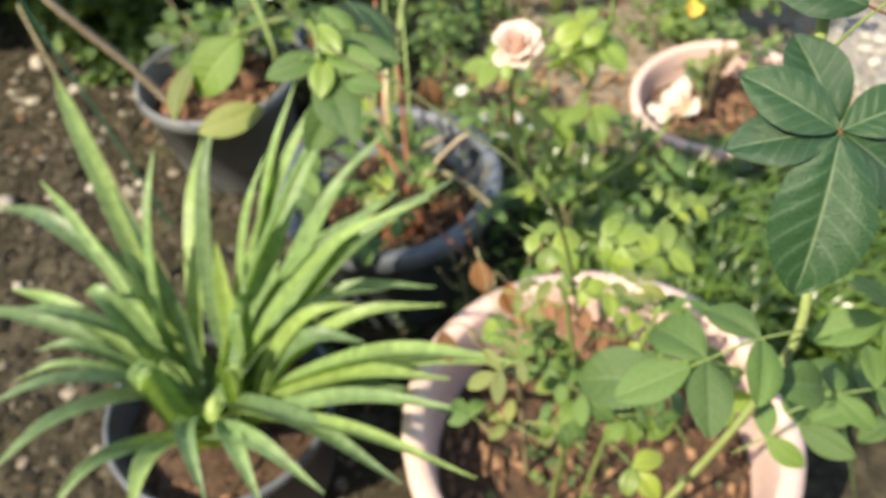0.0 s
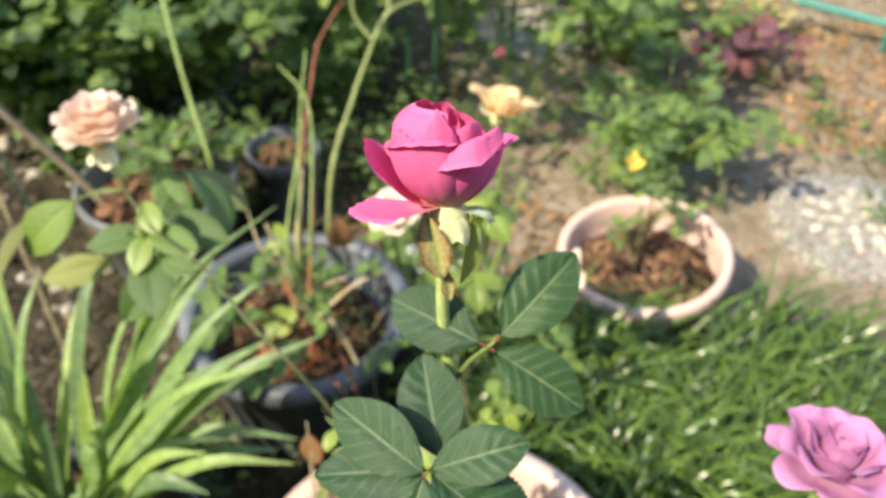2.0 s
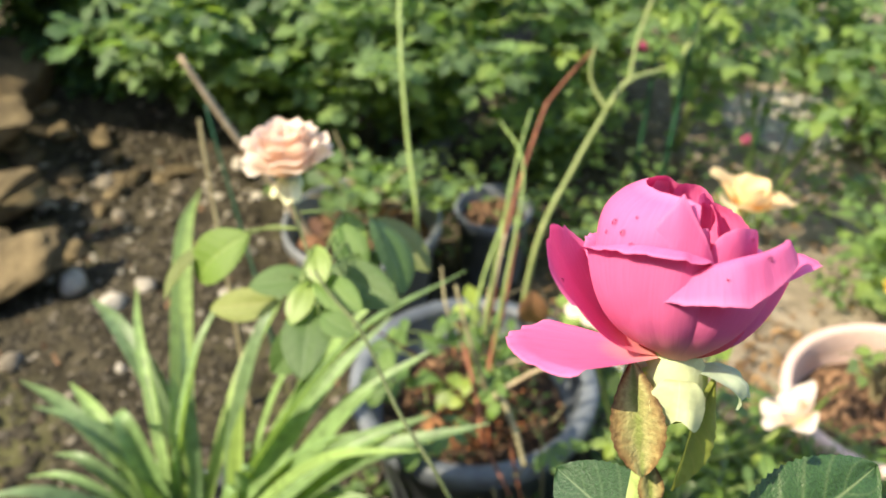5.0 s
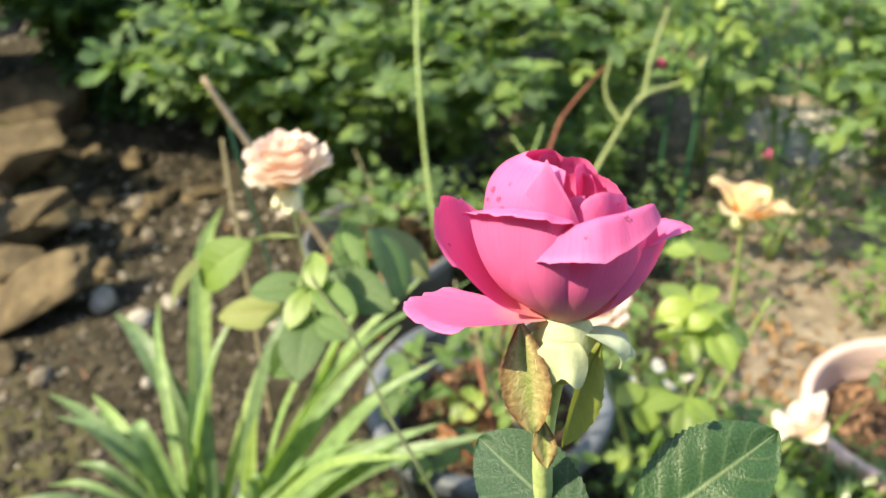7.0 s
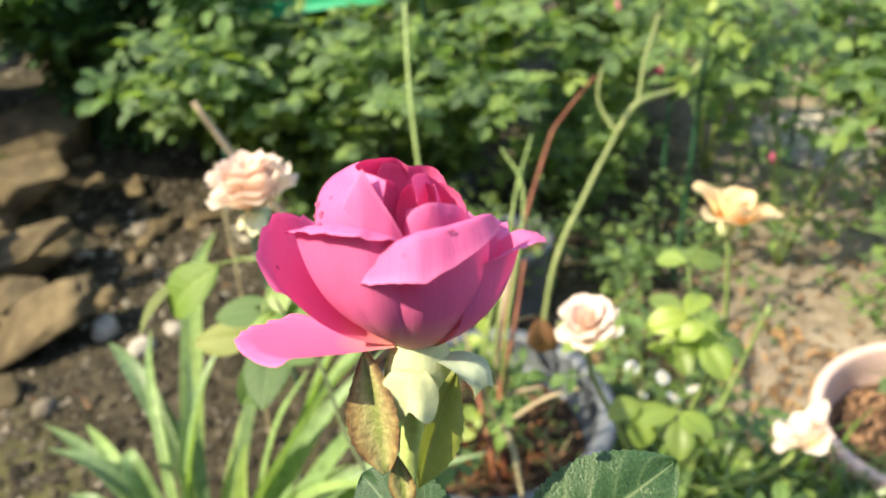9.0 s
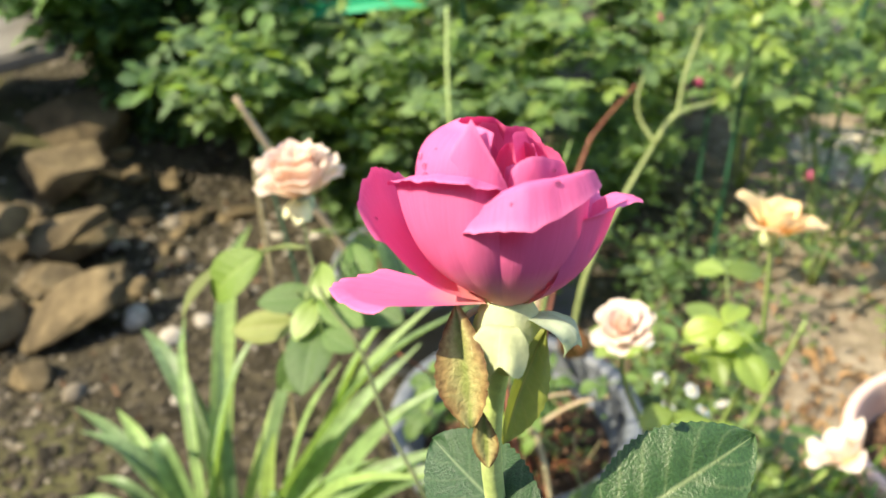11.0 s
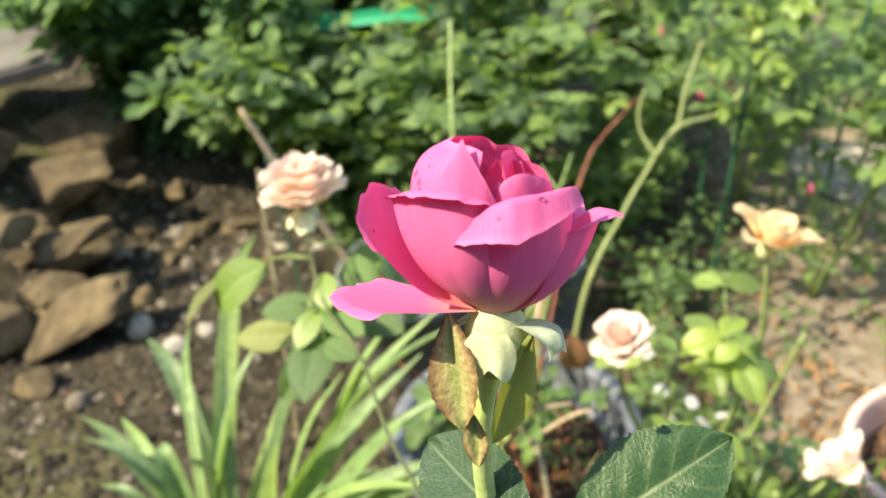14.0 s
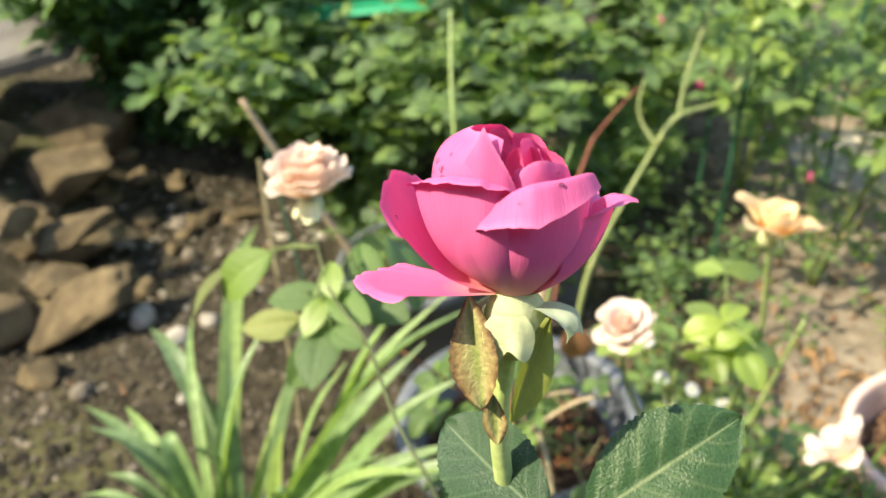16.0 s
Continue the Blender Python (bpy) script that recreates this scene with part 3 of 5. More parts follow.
# rocks heaped at the edge of the bed
for k, (x, y, z, sx, sy, sz, rx, ry, rz, lab) in enumerate([
        (-1.35, 1.16, 0.10, 0.16, 0.09, 0.05, 20, -25, 35, "broad flat tan rock leaning on the heap"), (-1.52, 1.36, 0.14, 0.11, 0.1, 0.08, 0, 0, 20, "tan rock in a heap of rocks"),
        (-1.50, 1.05, 0.08, 0.1, 0.08, 0.08, 10, 0, 60, "brown rock in a heap of rocks"), (-1.42, 1.30, 0.22, 0.1, 0.035, 0.03, 0, -18, 40, "long orange-brown rock on the heap"),
        (-1.62, 1.22, 0.24, 0.09, 0.08, 0.06, 0, 0, 80, "pale tan rock on top of the heap"), (-1.72, 1.5, 0.22, 0.14, 0.1, 0.1, 5, 0, 10, "brown rock in a heap of rocks"),
        (-1.85, 1.75, 0.25, 0.15, 0.12, 0.12, 0, 10, 50, "brown rock in a heap of rocks"), (-1.9, 1.42, 0.33, 0.12, 0.1, 0.1, 0, 0, 120, "dark brown rock in a heap of rocks"),
        (-1.3, 0.98, 0.04, 0.05, 0.045, 0.05, 0, 0, 15, "small tan rock beside the heap"),
        (-1.45, 1.2, 0.12, 0.07, 0.06, 0.05, 0, 10, 15, "tan rock in a heap of rocks")]):
    rk = new("rock", rock_mesh("rock", (sx * 1.15, sy * 1.15, sz * 1.15), TAN_ROCK, k + 21, 0.8, 0.3, 4, 13))
    rk.matrix_basis = pose(x, y, z, rx, ry, rz)
    tagged(rk, lab, "rock", "heap of rocks")


rk_rnd = random.Random(91)
for k in range(30):
    x, y, s = rk_rnd.uniform(-1.85, -1.3), rk_rnd.uniform(0.95, 1.8), rk_rnd.uniform(0.025, 0.055)
    rk = new("rock", rock_mesh("small rock", (s * 1.2, s * 0.9, s * 0.65), TAN_ROCK, k + 121, 0.8, 0.3, 3, 10))
    rk.matrix_basis = pose(x, y, ground_height(x, y) + s * 0.2, rk_rnd.uniform(-20, 20), rk_rnd.uniform(-20, 20), rk_rnd.uniform(0, 180))
    tagged(rk, "small broken tan rock at the foot of the heap", "rock", "heap of rocks")


def slab(name, at, size, turn, mat, label):
    bm = bmesh.new()
    bmesh.ops.create_cube(bm, size=1.0)
    bmesh.ops.scale(bm, vec=size, verts=bm.verts)
    bmesh.ops.bevel(bm, geom=bm.edges[:], offset=min(size) * 0.2, segments=2, affect="EDGES")
    me = bpy.data.meshes.new(name)
    bm.to_mesh(me)
    bm.free()
    me.materials.append(mat)
    ob = new(name, me)
    ob.matrix_basis = pose(*at, *turn)
    return tagged(ob, label, "slab")


slab("stone_slab", (-2.05, 1.70, 0.49), (0.5, 0.36, 0.05), (8, -10, 30), SLATE, "grey stone slab resting on the rock heap")


# ---- stepping stones with inlaid pebbles ----
def paver(at, radius, turn, label):
    t = thing("paver", (at[0], at[1], 0.0), label, "paver", "round pavers")
    top = 0.03
    me = lathe("paver slab", [(0.004, top), (radius * 0.5, top), (radius * 0.93, top), (radius * 0.99, top - 0.006), (radius, top - 0.014), (radius, -0.03)], CONCRETE, 48, 0.012)
    part("slab", me, t, m=Matrix.Translation((at[0], at[1], 0)))
    stones = [rock_mesh("inlay pebble", (0.017, 0.011, 0.006), INLAY, 60 + k, 1.0, 0.25, 2) for k in range(4)]
    rnd = random.Random(4)
    for ring, (r, n) in enumerate(((0.0, 1), (radius * 0.2, 5), (radius * 0.38, 9), (radius * 0.55, 12))):
        for k in range(n):
            a = 2 * math.pi * k / n + ring * 0.4 + turn
            q = r * (1 + rnd.uniform(-0.06, 0.06))
            part("pebble", stones[rnd.randrange(4)], t, m=pose(at[0] + q * math.cos(a), at[1] + q * math.sin(a), top + 0.002, 0, 0, math.degrees(a) + rnd.uniform(-25, 25)))
    return t


paver((1.10, 1.72), 0.21, 0.2, "round aggregate concrete paver with inlaid cream pebbles")
paver((0.30, 2.66), 0.2, 0.5, "round grey paver half shaded among plants")


# ---- pots ----
def pot(name, at, radius, height, mat, label, soil_drop=0.035, taper=0.72, thick=0.012, lip=0.03, sink=0.0, category="plant pot", chips=500, rings=0, seed=0, ribs=0):
    x, y, z = at
    t = thing(name, (x, y, z - sink), label, category, "garden pots")
    r, h = radius, height
    rb = r * taper
    inner = r - thick
    prof = [(rb * 0.2, 0.02), (rb - thick, 0.02), (inner - (r - rb) * 0.2 - 0.002, h * 0.8), *[(inner - (r - rb) * 0.2 * (1 - k / (2 * ribs + 1)) + (0.0035 if k % 2 else 0.0), h * 0.8 + (h * 0.2 - 0.012) * k / (2 * ribs + 1)) for k in range(1, 2 * ribs + 1)], (inner, h - 0.01), (inner + 0.003, h - 0.002), (r - thick * 0.4, h), (r, h - 0.006),
            (r, h - lip + 0.004), (r - 0.004, h - lip), (r - thick * 0.9, h - lip - 0.003)]
    for k in range(rings):
        zz = (h - lip) * (0.9 - 0.8 * k / max(rings, 1))
        rr = rb + (r - thick - rb) * zz / (h - lip)
        prof += [(rr + 0.0, zz + 0.006), (rr + 0.003, zz), (rr, zz - 0.006)]
    prof += [(rb + 0.004, 0.012), (rb, 0.0), (rb * 0.2, 0.0)]
    part("body", lathe(name + " body", prof, mat, 72, 0.006), t, m=Matrix.Translation((x, y, z - sink)))
    sz = z - sink + h - soil_drop
    rs = inner - (r - rb) * 0.12 * (soil_drop / 0.05) - 0.004
    g = np.random.default_rng(seed)
    verts, faces, n, rows = [], [], 40, 9
    for i in range(rows + 1):
        q = rs * i / rows
        for k in range(n):
            a = 2 * math.pi * k / n
            verts.append((x + q * math.cos(a), y + q * math.sin(a), sz + 0.012 * (1 - (i / rows) ** 2) + 0.008 * noise.noise(Vector((q * math.cos(a) * 25 + seed, q * math.sin(a) * 25, 1)))))
        if i:
            o = i * n
            faces += [(o - n + k, o + k, o + (k + 1) % n, o - n + (k + 1) % n) for k in range(n)]
    part("soil", mesh_of("pot soil", verts, [f[::-1] for f in faces], POT_SOIL), t, "dark potting soil")
    a, q = g.uniform(0, 6.28, chips), rs * np.sqrt(g.uniform(0, 0.95, chips))
    places = np.stack([x + q * np.cos(a), y + q * np.sin(a), sz + 0.014 * (1 - (q / rs) ** 2) + g.uniform(0.0, 0.008, chips)], 1)
    tagged(part("mulch", chip_cloud("mulch", places, g.uniform(0.003, 0.011, chips), MULCH, seed), t, "reddish-brown bark and leaf mulch"), kind="stuff")
    return t


pot("plant_pot", (-0.158, 1.095, 0.0), 0.208, 0.267, BLACK, "large black plastic pot with rounded rim", 0.085, 0.74, 0.03, 0.035, chips=500, seed=11, ribs=4)
pot("plant_pot", (-0.545, 1.45, 0.0), 0.172, 0.255, GREY, "sun-bleached grey nursery pot with bark mulch", 0.06, 0.72, 0.014, 0.03, 0.0, chips=1100, seed=12)
pink_pot = pot("plant_pot", (0.526, 1.367, 0.0), 0.177, 0.213, PALE, "faded pink plastic pot beside grass", 0.08, 0.93, 0.02, 0.04, 0.0, chips=1000, seed=13)
pot("plant_pot", (0.147, 0.54, 0.0), 0.252, 0.35, PALE, "tall faded pink plastic pot, weathered rim", 0.11, 0.9, 0.03, 0.05, chips=900, seed=14)
pot("plant_pot", (-0.40, 0.66, 0.0), 0.175, 0.22, BLACK, "black plastic pot under strap leaves", 0.06, 0.8, 0.012, 0.025, chips=80, seed=15)
pot("plant_pot", (-0.68, 2.08, 0.0), 0.105, 0.12, BLACK, "black nursery pot in the shade of shrubs", 0.03, 0.75, 0.01, 0.03, chips=200, seed=16)
pot("plant_pot", (-0.32, 1.67, 0.0), 0.09, 0.2, BLACK, "small black nursery pot behind a grey pot", 0.04, 0.75, 0.01, 0.03, chips=200, seed=17)
# the short pink pot has sunk on one side
pink_pot.matrix_basis = pose(0.526, 1.367, 0.004, 2, -5, 0)

# ---- strap-leaved lily in the black pot ----
lily = thing("lily_plant", (-0.40, 0.65, 0.18), "clump of long arching green strap leaves in a black pot", "plant")
part("crown", rock_mesh("lily crown", (0.03, 0.03, 0.04), LIME, 5, 1.0, 0.3), lily, "pale green leaf bases", Matrix.Translation((-0.40, 0.65, 0.2)))
LILY_TIPS = [(-.73, 1.19, .42), (-.423, .986, .433), (-.451, .882, .506), (-.37, .93, .52), (-.24, .92, .58), (-.19, .88, .55), (-.16, .72, .55), (-.03, .80, .50), (-.52, .86, .46), (-.68, .94, .40), (-.753, .909, .377)]
LILY_TIPS += [(-.70, .78, .33), (-.68, .70, .40), (-.65, .63, .34), (-.62, .47, .37), (-.52, .41, .38), (-.40, .39, .42), (-.12, .69, .44), (-.15, .62, .42), (-.10, .75, .33), (.047, .46, .60),
             (-.014, .457, .52), (-.037, .51, .50), (-.01, .38, .52), (-.09, .40, .47), (-.18, .41, .43), (-.25, .40, .43), (-.31, .40, .44), (-.871, .812, .236), (-.28, .83, .53), (-.64, .55, .40), (-.16, .66, .45)]
LILY_TIPS += [(-.176, .93, .60), (-.12, .84, .55), (-.098, .80, .49), (-.134, .727, .40), (-.06, .723, .40), (.063, .556, .454), (-.024, .581, .286), (-.052, .66, .637), (-.046, .657, .445), (-.083, .864, .667), (-.110, .811, .417)]
rnd = random.Random(5)
for k, tip in enumerate(LILY_TIPS + [None] * 9):
    a0 = rnd.uniform(0, 6.28)
    b = Vector((-0.40 + 0.035 * math.cos(a0), 0.65 + 0.035 * math.sin(a0), 0.2))
    if tip is None:
        r = rnd.uniform(0.04, 0.2)
        tip = (b.x + r * math.cos(a0), b.y + r * math.sin(a0), 0.2 + rnd.uniform(0.1, 0.26))
    tip = Vector(tip)
    flat = Vector((tip.x - b.x, tip.y - b.y, 0))
    b = b + flat.normalized() * 0.02
    flat = Vector((tip.x - b.x, tip.y - b.y, 0))
    reach = flat.length
    if tip.y > 0.75:
        tip.z += 0.03
    steep = tip.z - b.z
    arch = (0.0 if steep > 0.25 else 0.045) + 0.03 * rnd.random() + 0.12 * max(reach - 0.3, 0)
    mid = b + flat * 0.30 + Vector((0, 0, steep * 0.40 + arch * 0.8))
    high = b + flat * 0.66 + Vector((0, 0, steep * 0.78 + arch * 0.9))
    side = flat.cross(Vector((0, 0, 1))).normalized() * rnd.uniform(-0.02, 0.02)
    w = rnd.uniform(0.02, 0.035)
    up = Vector((rnd.uniform(-.4, .4), rnd.uniform(-.4, .4), 1))
    v, f, u = strip([b, mid + side, high + side * 0.6, tip], [w * 0.85, w, w, w, w * 0.92, w * 0.72, w * 0.4, 0.002], up=up, cup=rnd.uniform(0.3, 0.8), steps=6)
    part("leaf", mesh_of("strap leaf", v, f, STRAP, u), lily)

# ---- grass clump between the pots ----
g = np.random.default_rng(21)
chunks_v, chunks_f, chunks_u = [], [], []
for k in range(2600):
    a, q = g.uniform(0, 6.28), math.sqrt(g.uniform(0, 1))
    bx, by = 0.60 + 0.28 * q * math.cos(a), 1.05 + 0.25 * q * math.sin(a)
    if k > 1750:
        bx, by = g.uniform(0.1, 0.45), g.uniform(0.78, 1.25)
    if (bx - 0.526) ** 2 + (by - 1.367) ** 2 < 0.2 ** 2 or (bx - 0.147) ** 2 + (by - 0.54) ** 2 < 0.26 ** 2:
        continue
    lean_a = g.normal(0.0, 0.8) if g.uniform() < 0.75 else g.uniform(0, 6.28)
    reach, high = g.uniform(0.08, 0.32), g.uniform(0.12, 0.3)
    if k > 1750:
        reach *= 0.6
    z0 = ground_height(bx, by)
    d = np.array([math.cos(lean_a), math.sin(lean_a), 0])
    p0 = np.array([bx, by, z0])
    side = (np.array([-d[1], d[0], 0]) + np.array([0, 0, g.normal(0, 0.45)])) * g.uniform(0.0026, 0.0048)
    o = len(chunks_v)
    for i in range(6):
        t = i / 5
        c = p0 + d * reach * t ** 1.5 + np.array([0, 0, high * (2.1 * t - 1.45 * t * t)])
        w = side * (1 - t ** 2.2) + side * 0.06
        chunks_v += [c - w, c + w]
        chunks_u += [(0.0, t), (1.0, t)]
        if i:
            chunks_f.append((o + 2 * i - 2, o + 2 * i - 1, o + 2 * i + 1, o + 2 * i))
grass = new("grass_clump", mesh_of("grass clump", chunks_v, chunks_f, GRASS, chunks_u))
tagged(grass, "dense clump of narrow bright green grass blades", "grass", kind="stuff")


# ---- roses ----
def smoothstep(t):
    t = min(max(t, 0.0), 1.0)
    return t * t * (3 - 2 * t)


def petal(length, width, r0, th0, th1, th2, tc=0.65, flare=0.0, round_=0.25, wave=0.0, seed=0, rows=20, cols=18, wrap=1.0, notch=0.0, lean=0.0):
    """A petal standing at +x from a flower's axis. th0, th1, th2: its rise in degrees at the claw, at tc of its length and at the edge
    (90 is upright, 0 flat outward, negative rolled down); flare: how far its sides roll outward."""
    rnd = random.Random(seed)
    p1, p2 = rnd.random() * 6, rnd.random() * 6
    verts, faces, uvs = [], [], []
    path = [(r0, 0.0)]
    n = rows
    for i in range(n):
        t = (i + 0.5) / n
        th = th0 + (th1 - th0) * smoothstep(t / tc) if t < tc else th1 + (th2 - th1) * smoothstep((t - tc) / (1 - tc))
        r, z = path[-1]
        path.append((r + math.cos(radians(th)) * length / n, z + math.sin(radians(th)) * length / n))
    for i in range(n + 1):
        for j in range(cols + 1):
            s = 2 * j / cols - 1
            t = i / n * (1 - round_ * abs(s) ** 3 - notch * max(0, 1 - abs(s) * 4))
            k = t * n
            a = min(int(k), n - 1)
            r = path[a][0] + (path[a + 1][0] - path[a][0]) * (k - a)
            z = path[a][1] + (path[a + 1][1] - path[a][1]) * (k - a)
            half = width / 2 * (0.28 + 0.72 * math.sin(min(t * 1.15, 1.0) * math.pi / 2) ** 0.9)
            ring = max(r0 + 0.55 * length * 0.5, 0.009)
            phi = s * half / ring * wrap
            roll = flare * s * s * t * t
            x = r - ring + ring * math.cos(phi) + roll
            y = ring * math.sin(phi)
            x += wave * length * 0.06 * math.sin(4.5 * s + p1) * t * t
            z += wave * length * 0.07 * math.sin(5.5 * s + p2) * t * t - 0.25 * roll
            z += lean * length * s * t * t
            crease = noise.noise(Vector((s * 5 + seed, t * 4, seed * 1.7))) + 0.5 * noise.noise(Vector((s * 13, t * 11 + seed, 2.0)))
            x += 0.022 * length * crease * t
            z += 0.016 * length * crease * t
            verts.append((x, y, z))
            uvs.append((0.5 + s / 2, i / n))
    for i in range(rows):
        for j in range(cols):
            o = i * (cols + 1) + j
            faces.append((o, o + 1, o + cols + 2, o + cols + 1))
    return verts, faces, uvs


def flower(parent, pose_m, petals, mat, label, sepals=(), cup=0.007, name="flower"):
    """A bloom: its green cup as the part, each petal and sepal a piece of it."""
    bm = bmesh.new()
    bmesh.ops.create_uvsphere(bm, u_segments=16, v_segments=10, radius=cup)
    for v in bm.verts:
        v.co.z = v.co.z * 1.25 - cup * 1.0
    me = bpy.data.meshes.new("rose cup")
    bm.to_mesh(me)
    bm.free()
    me.polygons.foreach_set("use_smooth", [True] * len(me.polygons))
    me.materials.append(SEPAL)
    f = part(name, me, parent, label, pose_m)
    for k, (az, tilt, dz, spec) in enumerate(petals):
        me = petals_cache(spec, mat)
        ob = new("petal", me)
        ob.parent = f
        ob.matrix_basis = pose(0, 0, dz, 0, 0, az) @ pose(0, 0, 0, 0, tilt, 0)
    for az, tilt, spec, smat in sepals:
        me = petals_cache(spec, smat)
        ob = new("sepal", me)
        ob.parent = f
        ob.matrix_basis = pose(0, 0, -cup * 0.4, 0, 0, az) @ pose(0, 0, 0, 0, tilt, 0)
    return f


CACHE = {}


def petals_cache(spec, mat):
    key = (tuple(sorted(spec.items())), mat.name)
    if key not in CACHE:
        CACHE[key] = mesh_of("petal", *petal(**spec)[:2], mat, petal(**spec)[2])
    return CACHE[key]


def P(length, width, r0, th0, th1, th2, tc=0.65, flare=0.0, round_=0.25, wave=0.0, seed=0, wrap=1.0, notch=0.0, lean=0.0):
    return dict(lean=lean, length=length, width=width, r0=r0, th0=th0, th1=th1, th2=th2, tc=tc, flare=flare, round_=round_, wave=wave, seed=seed, wrap=wrap, notch=notch)


def compound_leaf(parent, points, leaflets, meshes, mat, label="", r=0.0011, gap=0.0):
    """A leaf stalk with its leaflets: (place along the stalk 0..1, direction, up, length)."""
    stalk = part("leaf", mesh_of("leaf stalk", *tube(points, r, r * 0.7, 6, 5), mat), parent, label)
    line = smooth_line(points, 8)
    rnd = random.Random(len(points) + int(points[0][0] * 1e4))
    for t, d, up, size in leaflets:
        base = line[min(int(t * (len(line) - 1)), len(line) - 1)]
        if gap:
            tip = base + Vector(d).normalized() * gap
            part("petiolule", mesh_of("petiolule", *tube([tuple(base), tuple((base + tip) / 2), tuple(tip)], r * 0.7, r * 0.6, 6, 3), RED_CANE), stalk, "thin reddish stalk")
            base = tip
        ob = new("leaflet", meshes[rnd.randrange(len(meshes))])
        ob.parent = stalk
        ob.matrix_basis = frame_of(base, d, up, size)
    return stalk


def spray(parent, base, along, up, length, leaf_size, meshes, mat, n=5, label="", seed=0):
    """A rose leaf of n leaflets, in pairs and one at the end."""
    rnd = random.Random(seed)
    b, d = Vector(base), Vector(along).normalized()
    u = (Vector(up) - d * d.dot(Vector(up))).normalized()
    x = d.cross(u)
    end = b + d * length - Vector((0, 0, length * 0.12))
    pts = [b, b + d * length * 0.5 + u * length * 0.05, end]
    lf = [(1.0, d - Vector((0, 0, 0.2)), u, leaf_size)]
    for i in range((n - 1) // 2):
        t = 0.9 - 0.42 * i
        for sgn in (1, -1):
            lf.append((t, x * sgn + d * rnd.uniform(0.25, 0.6) + u * rnd.uniform(-0.15, 0.25), u + Vector((rnd.uniform(-.3, .3), rnd.uniform(-.3, .3), 0)), leaf_size * (0.95 - 0.18 * i) * rnd.uniform(0.85, 1.1)))
    return compound_leaf(parent, pts, lf, meshes, mat, label)


LEAVES = leaflet_meshes(LEAF, "green", 5, 0.56, 0.03, 28, 10, 0.1)
DARKS = leaflet_meshes(DARK_LEAF, "dark", 4, 0.62, 0.025, 48, 14, 0.07)
YOUNGS = leaflet_meshes(YOUNG, "lime")
DRIES = leaflet_meshes(DRY, "dry", 3, 0.55, 0.03)
OLIVES = leaflet_meshes(leafy("yellowing rose leaf", (0.19, 0.23, 0.06), (0.34, 0.3, 0.14), 0.55, 0.25, vary=0.3, vein_amount=0.6, relief=0.3), "olive", 2, 0.5, 0.03)

def fold_petal(left, middle, right, r0, seed=0, point=2.0, rounding=0.1, ripple=1.0, sharp=1.0, rows=(22, 12), cols=30):
    """A petal of a large bloom, from three of its ribs: (azimuth, body length, rise at the claw, rise at the fold, lip length, rise at the lip's edge),
    lengths in millimetres, azimuth 0 towards +x and 90 towards +y. point: 1 for a pointed outline, 2 and more for a broad one."""
    verts, faces, uvs = [], [], []
    n = sum(rows)
    for j in range(cols + 1):
        s_ = 2 * j / cols - 1
        k = abs(s_) ** point
        side = left if s_ < 0 else right
        az = middle[0] + s_ * (right[0] - left[0]) / 2 + s_ * s_ * (left[0] + right[0] - 2 * middle[0]) / 2
        body, th0, th1, lip, th2 = (m + (q - m) * k for m, q in zip(middle[1:], side[1:]))
        cut = 1 - rounding * abs(s_) ** 6
        r, z = r0, 0.0
        for i in range(n + 1):
            t = i / n
            if i:
                if i <= rows[0]:
                    u = (i - 0.5) / rows[0]
                    th, step = th0 + (th1 - th0) * (0.35 * u + 0.65 * smoothstep(u)), body * cut / rows[0]
                else:
                    u = (i - rows[0] - 0.5) / rows[1]
                    th, step = th1 + (th2 - th1) * smoothstep(min(u * sharp, 1.0)), lip * cut / rows[1]
                r += step * math.cos(radians(th))
                z += step * math.sin(radians(th))
            w = noise.noise(Vector((s_ * 2.2 + seed * 3.7, t * 1.6, seed))) + 0.4 * noise.noise(Vector((s_ * 6 + seed, t * 4, seed + 9.0)))
            edge = ripple * (t ** 4) * (noise.noise(Vector((s_ * 4.5 + seed, 0.3, seed * 2.1))) + 0.6 * noise.noise(Vector((s_ * 10 + seed, 2.3, seed))))
            a_ = radians(az + 1.2 * w * t)
            q = r + 0.55 * w * t + 0.7 * edge
            verts.append((q * math.cos(a_) * mm, q * math.sin(a_) * mm, (z + 0.4 * w * t + 1.1 * edge) * mm))
            uvs.append((0.5 + s_ / 2, t))
    for j in range(cols):
        for i in range(n):
            o = j * (n + 1) + i
            faces.append((o, o + n + 1, o + n + 2, o + 1))
    return verts, faces, uvs


# the pink rose: its frame faces the near side of the bed, leaning a little back
mm = 0.001
rose_plant = thing("rose_plant", (0.2, 0.45, 0.24), "tall rose with one magenta-pink bloom and dark glossy leaves", "rose")
STEM_LINE = [(0.2, 0.46, 0.18), (0.222, 0.39, 0.55), (0.212, 0.335, 0.80), (0.198, 0.336, 0.90), (0.181, 0.342, 0.97), (0.168, 0.347, 1.03), (0.1625, 0.348, 1.07), (0.1615, 0.3495, 1.10), (0.1632, 0.3575, 1.126)]
part("stem", mesh_of("rose stem", *tube(STEM_LINE, 0.0036, 0.0027, 12, 8, 0.04, 2), PALE_STEM), rose_plant, "smooth pale green stem")
ROSE_POSE = Matrix.Translation((0.1632, 0.3593, 1.1338)) @ Matrix(((0.4495, 0.8907, -0.0682), (-0.8462, 0.4491, 0.2868), (0.2860, -0.0712, 0.9556))).to_4x4() @ Matrix.Scale(1.03, 4)
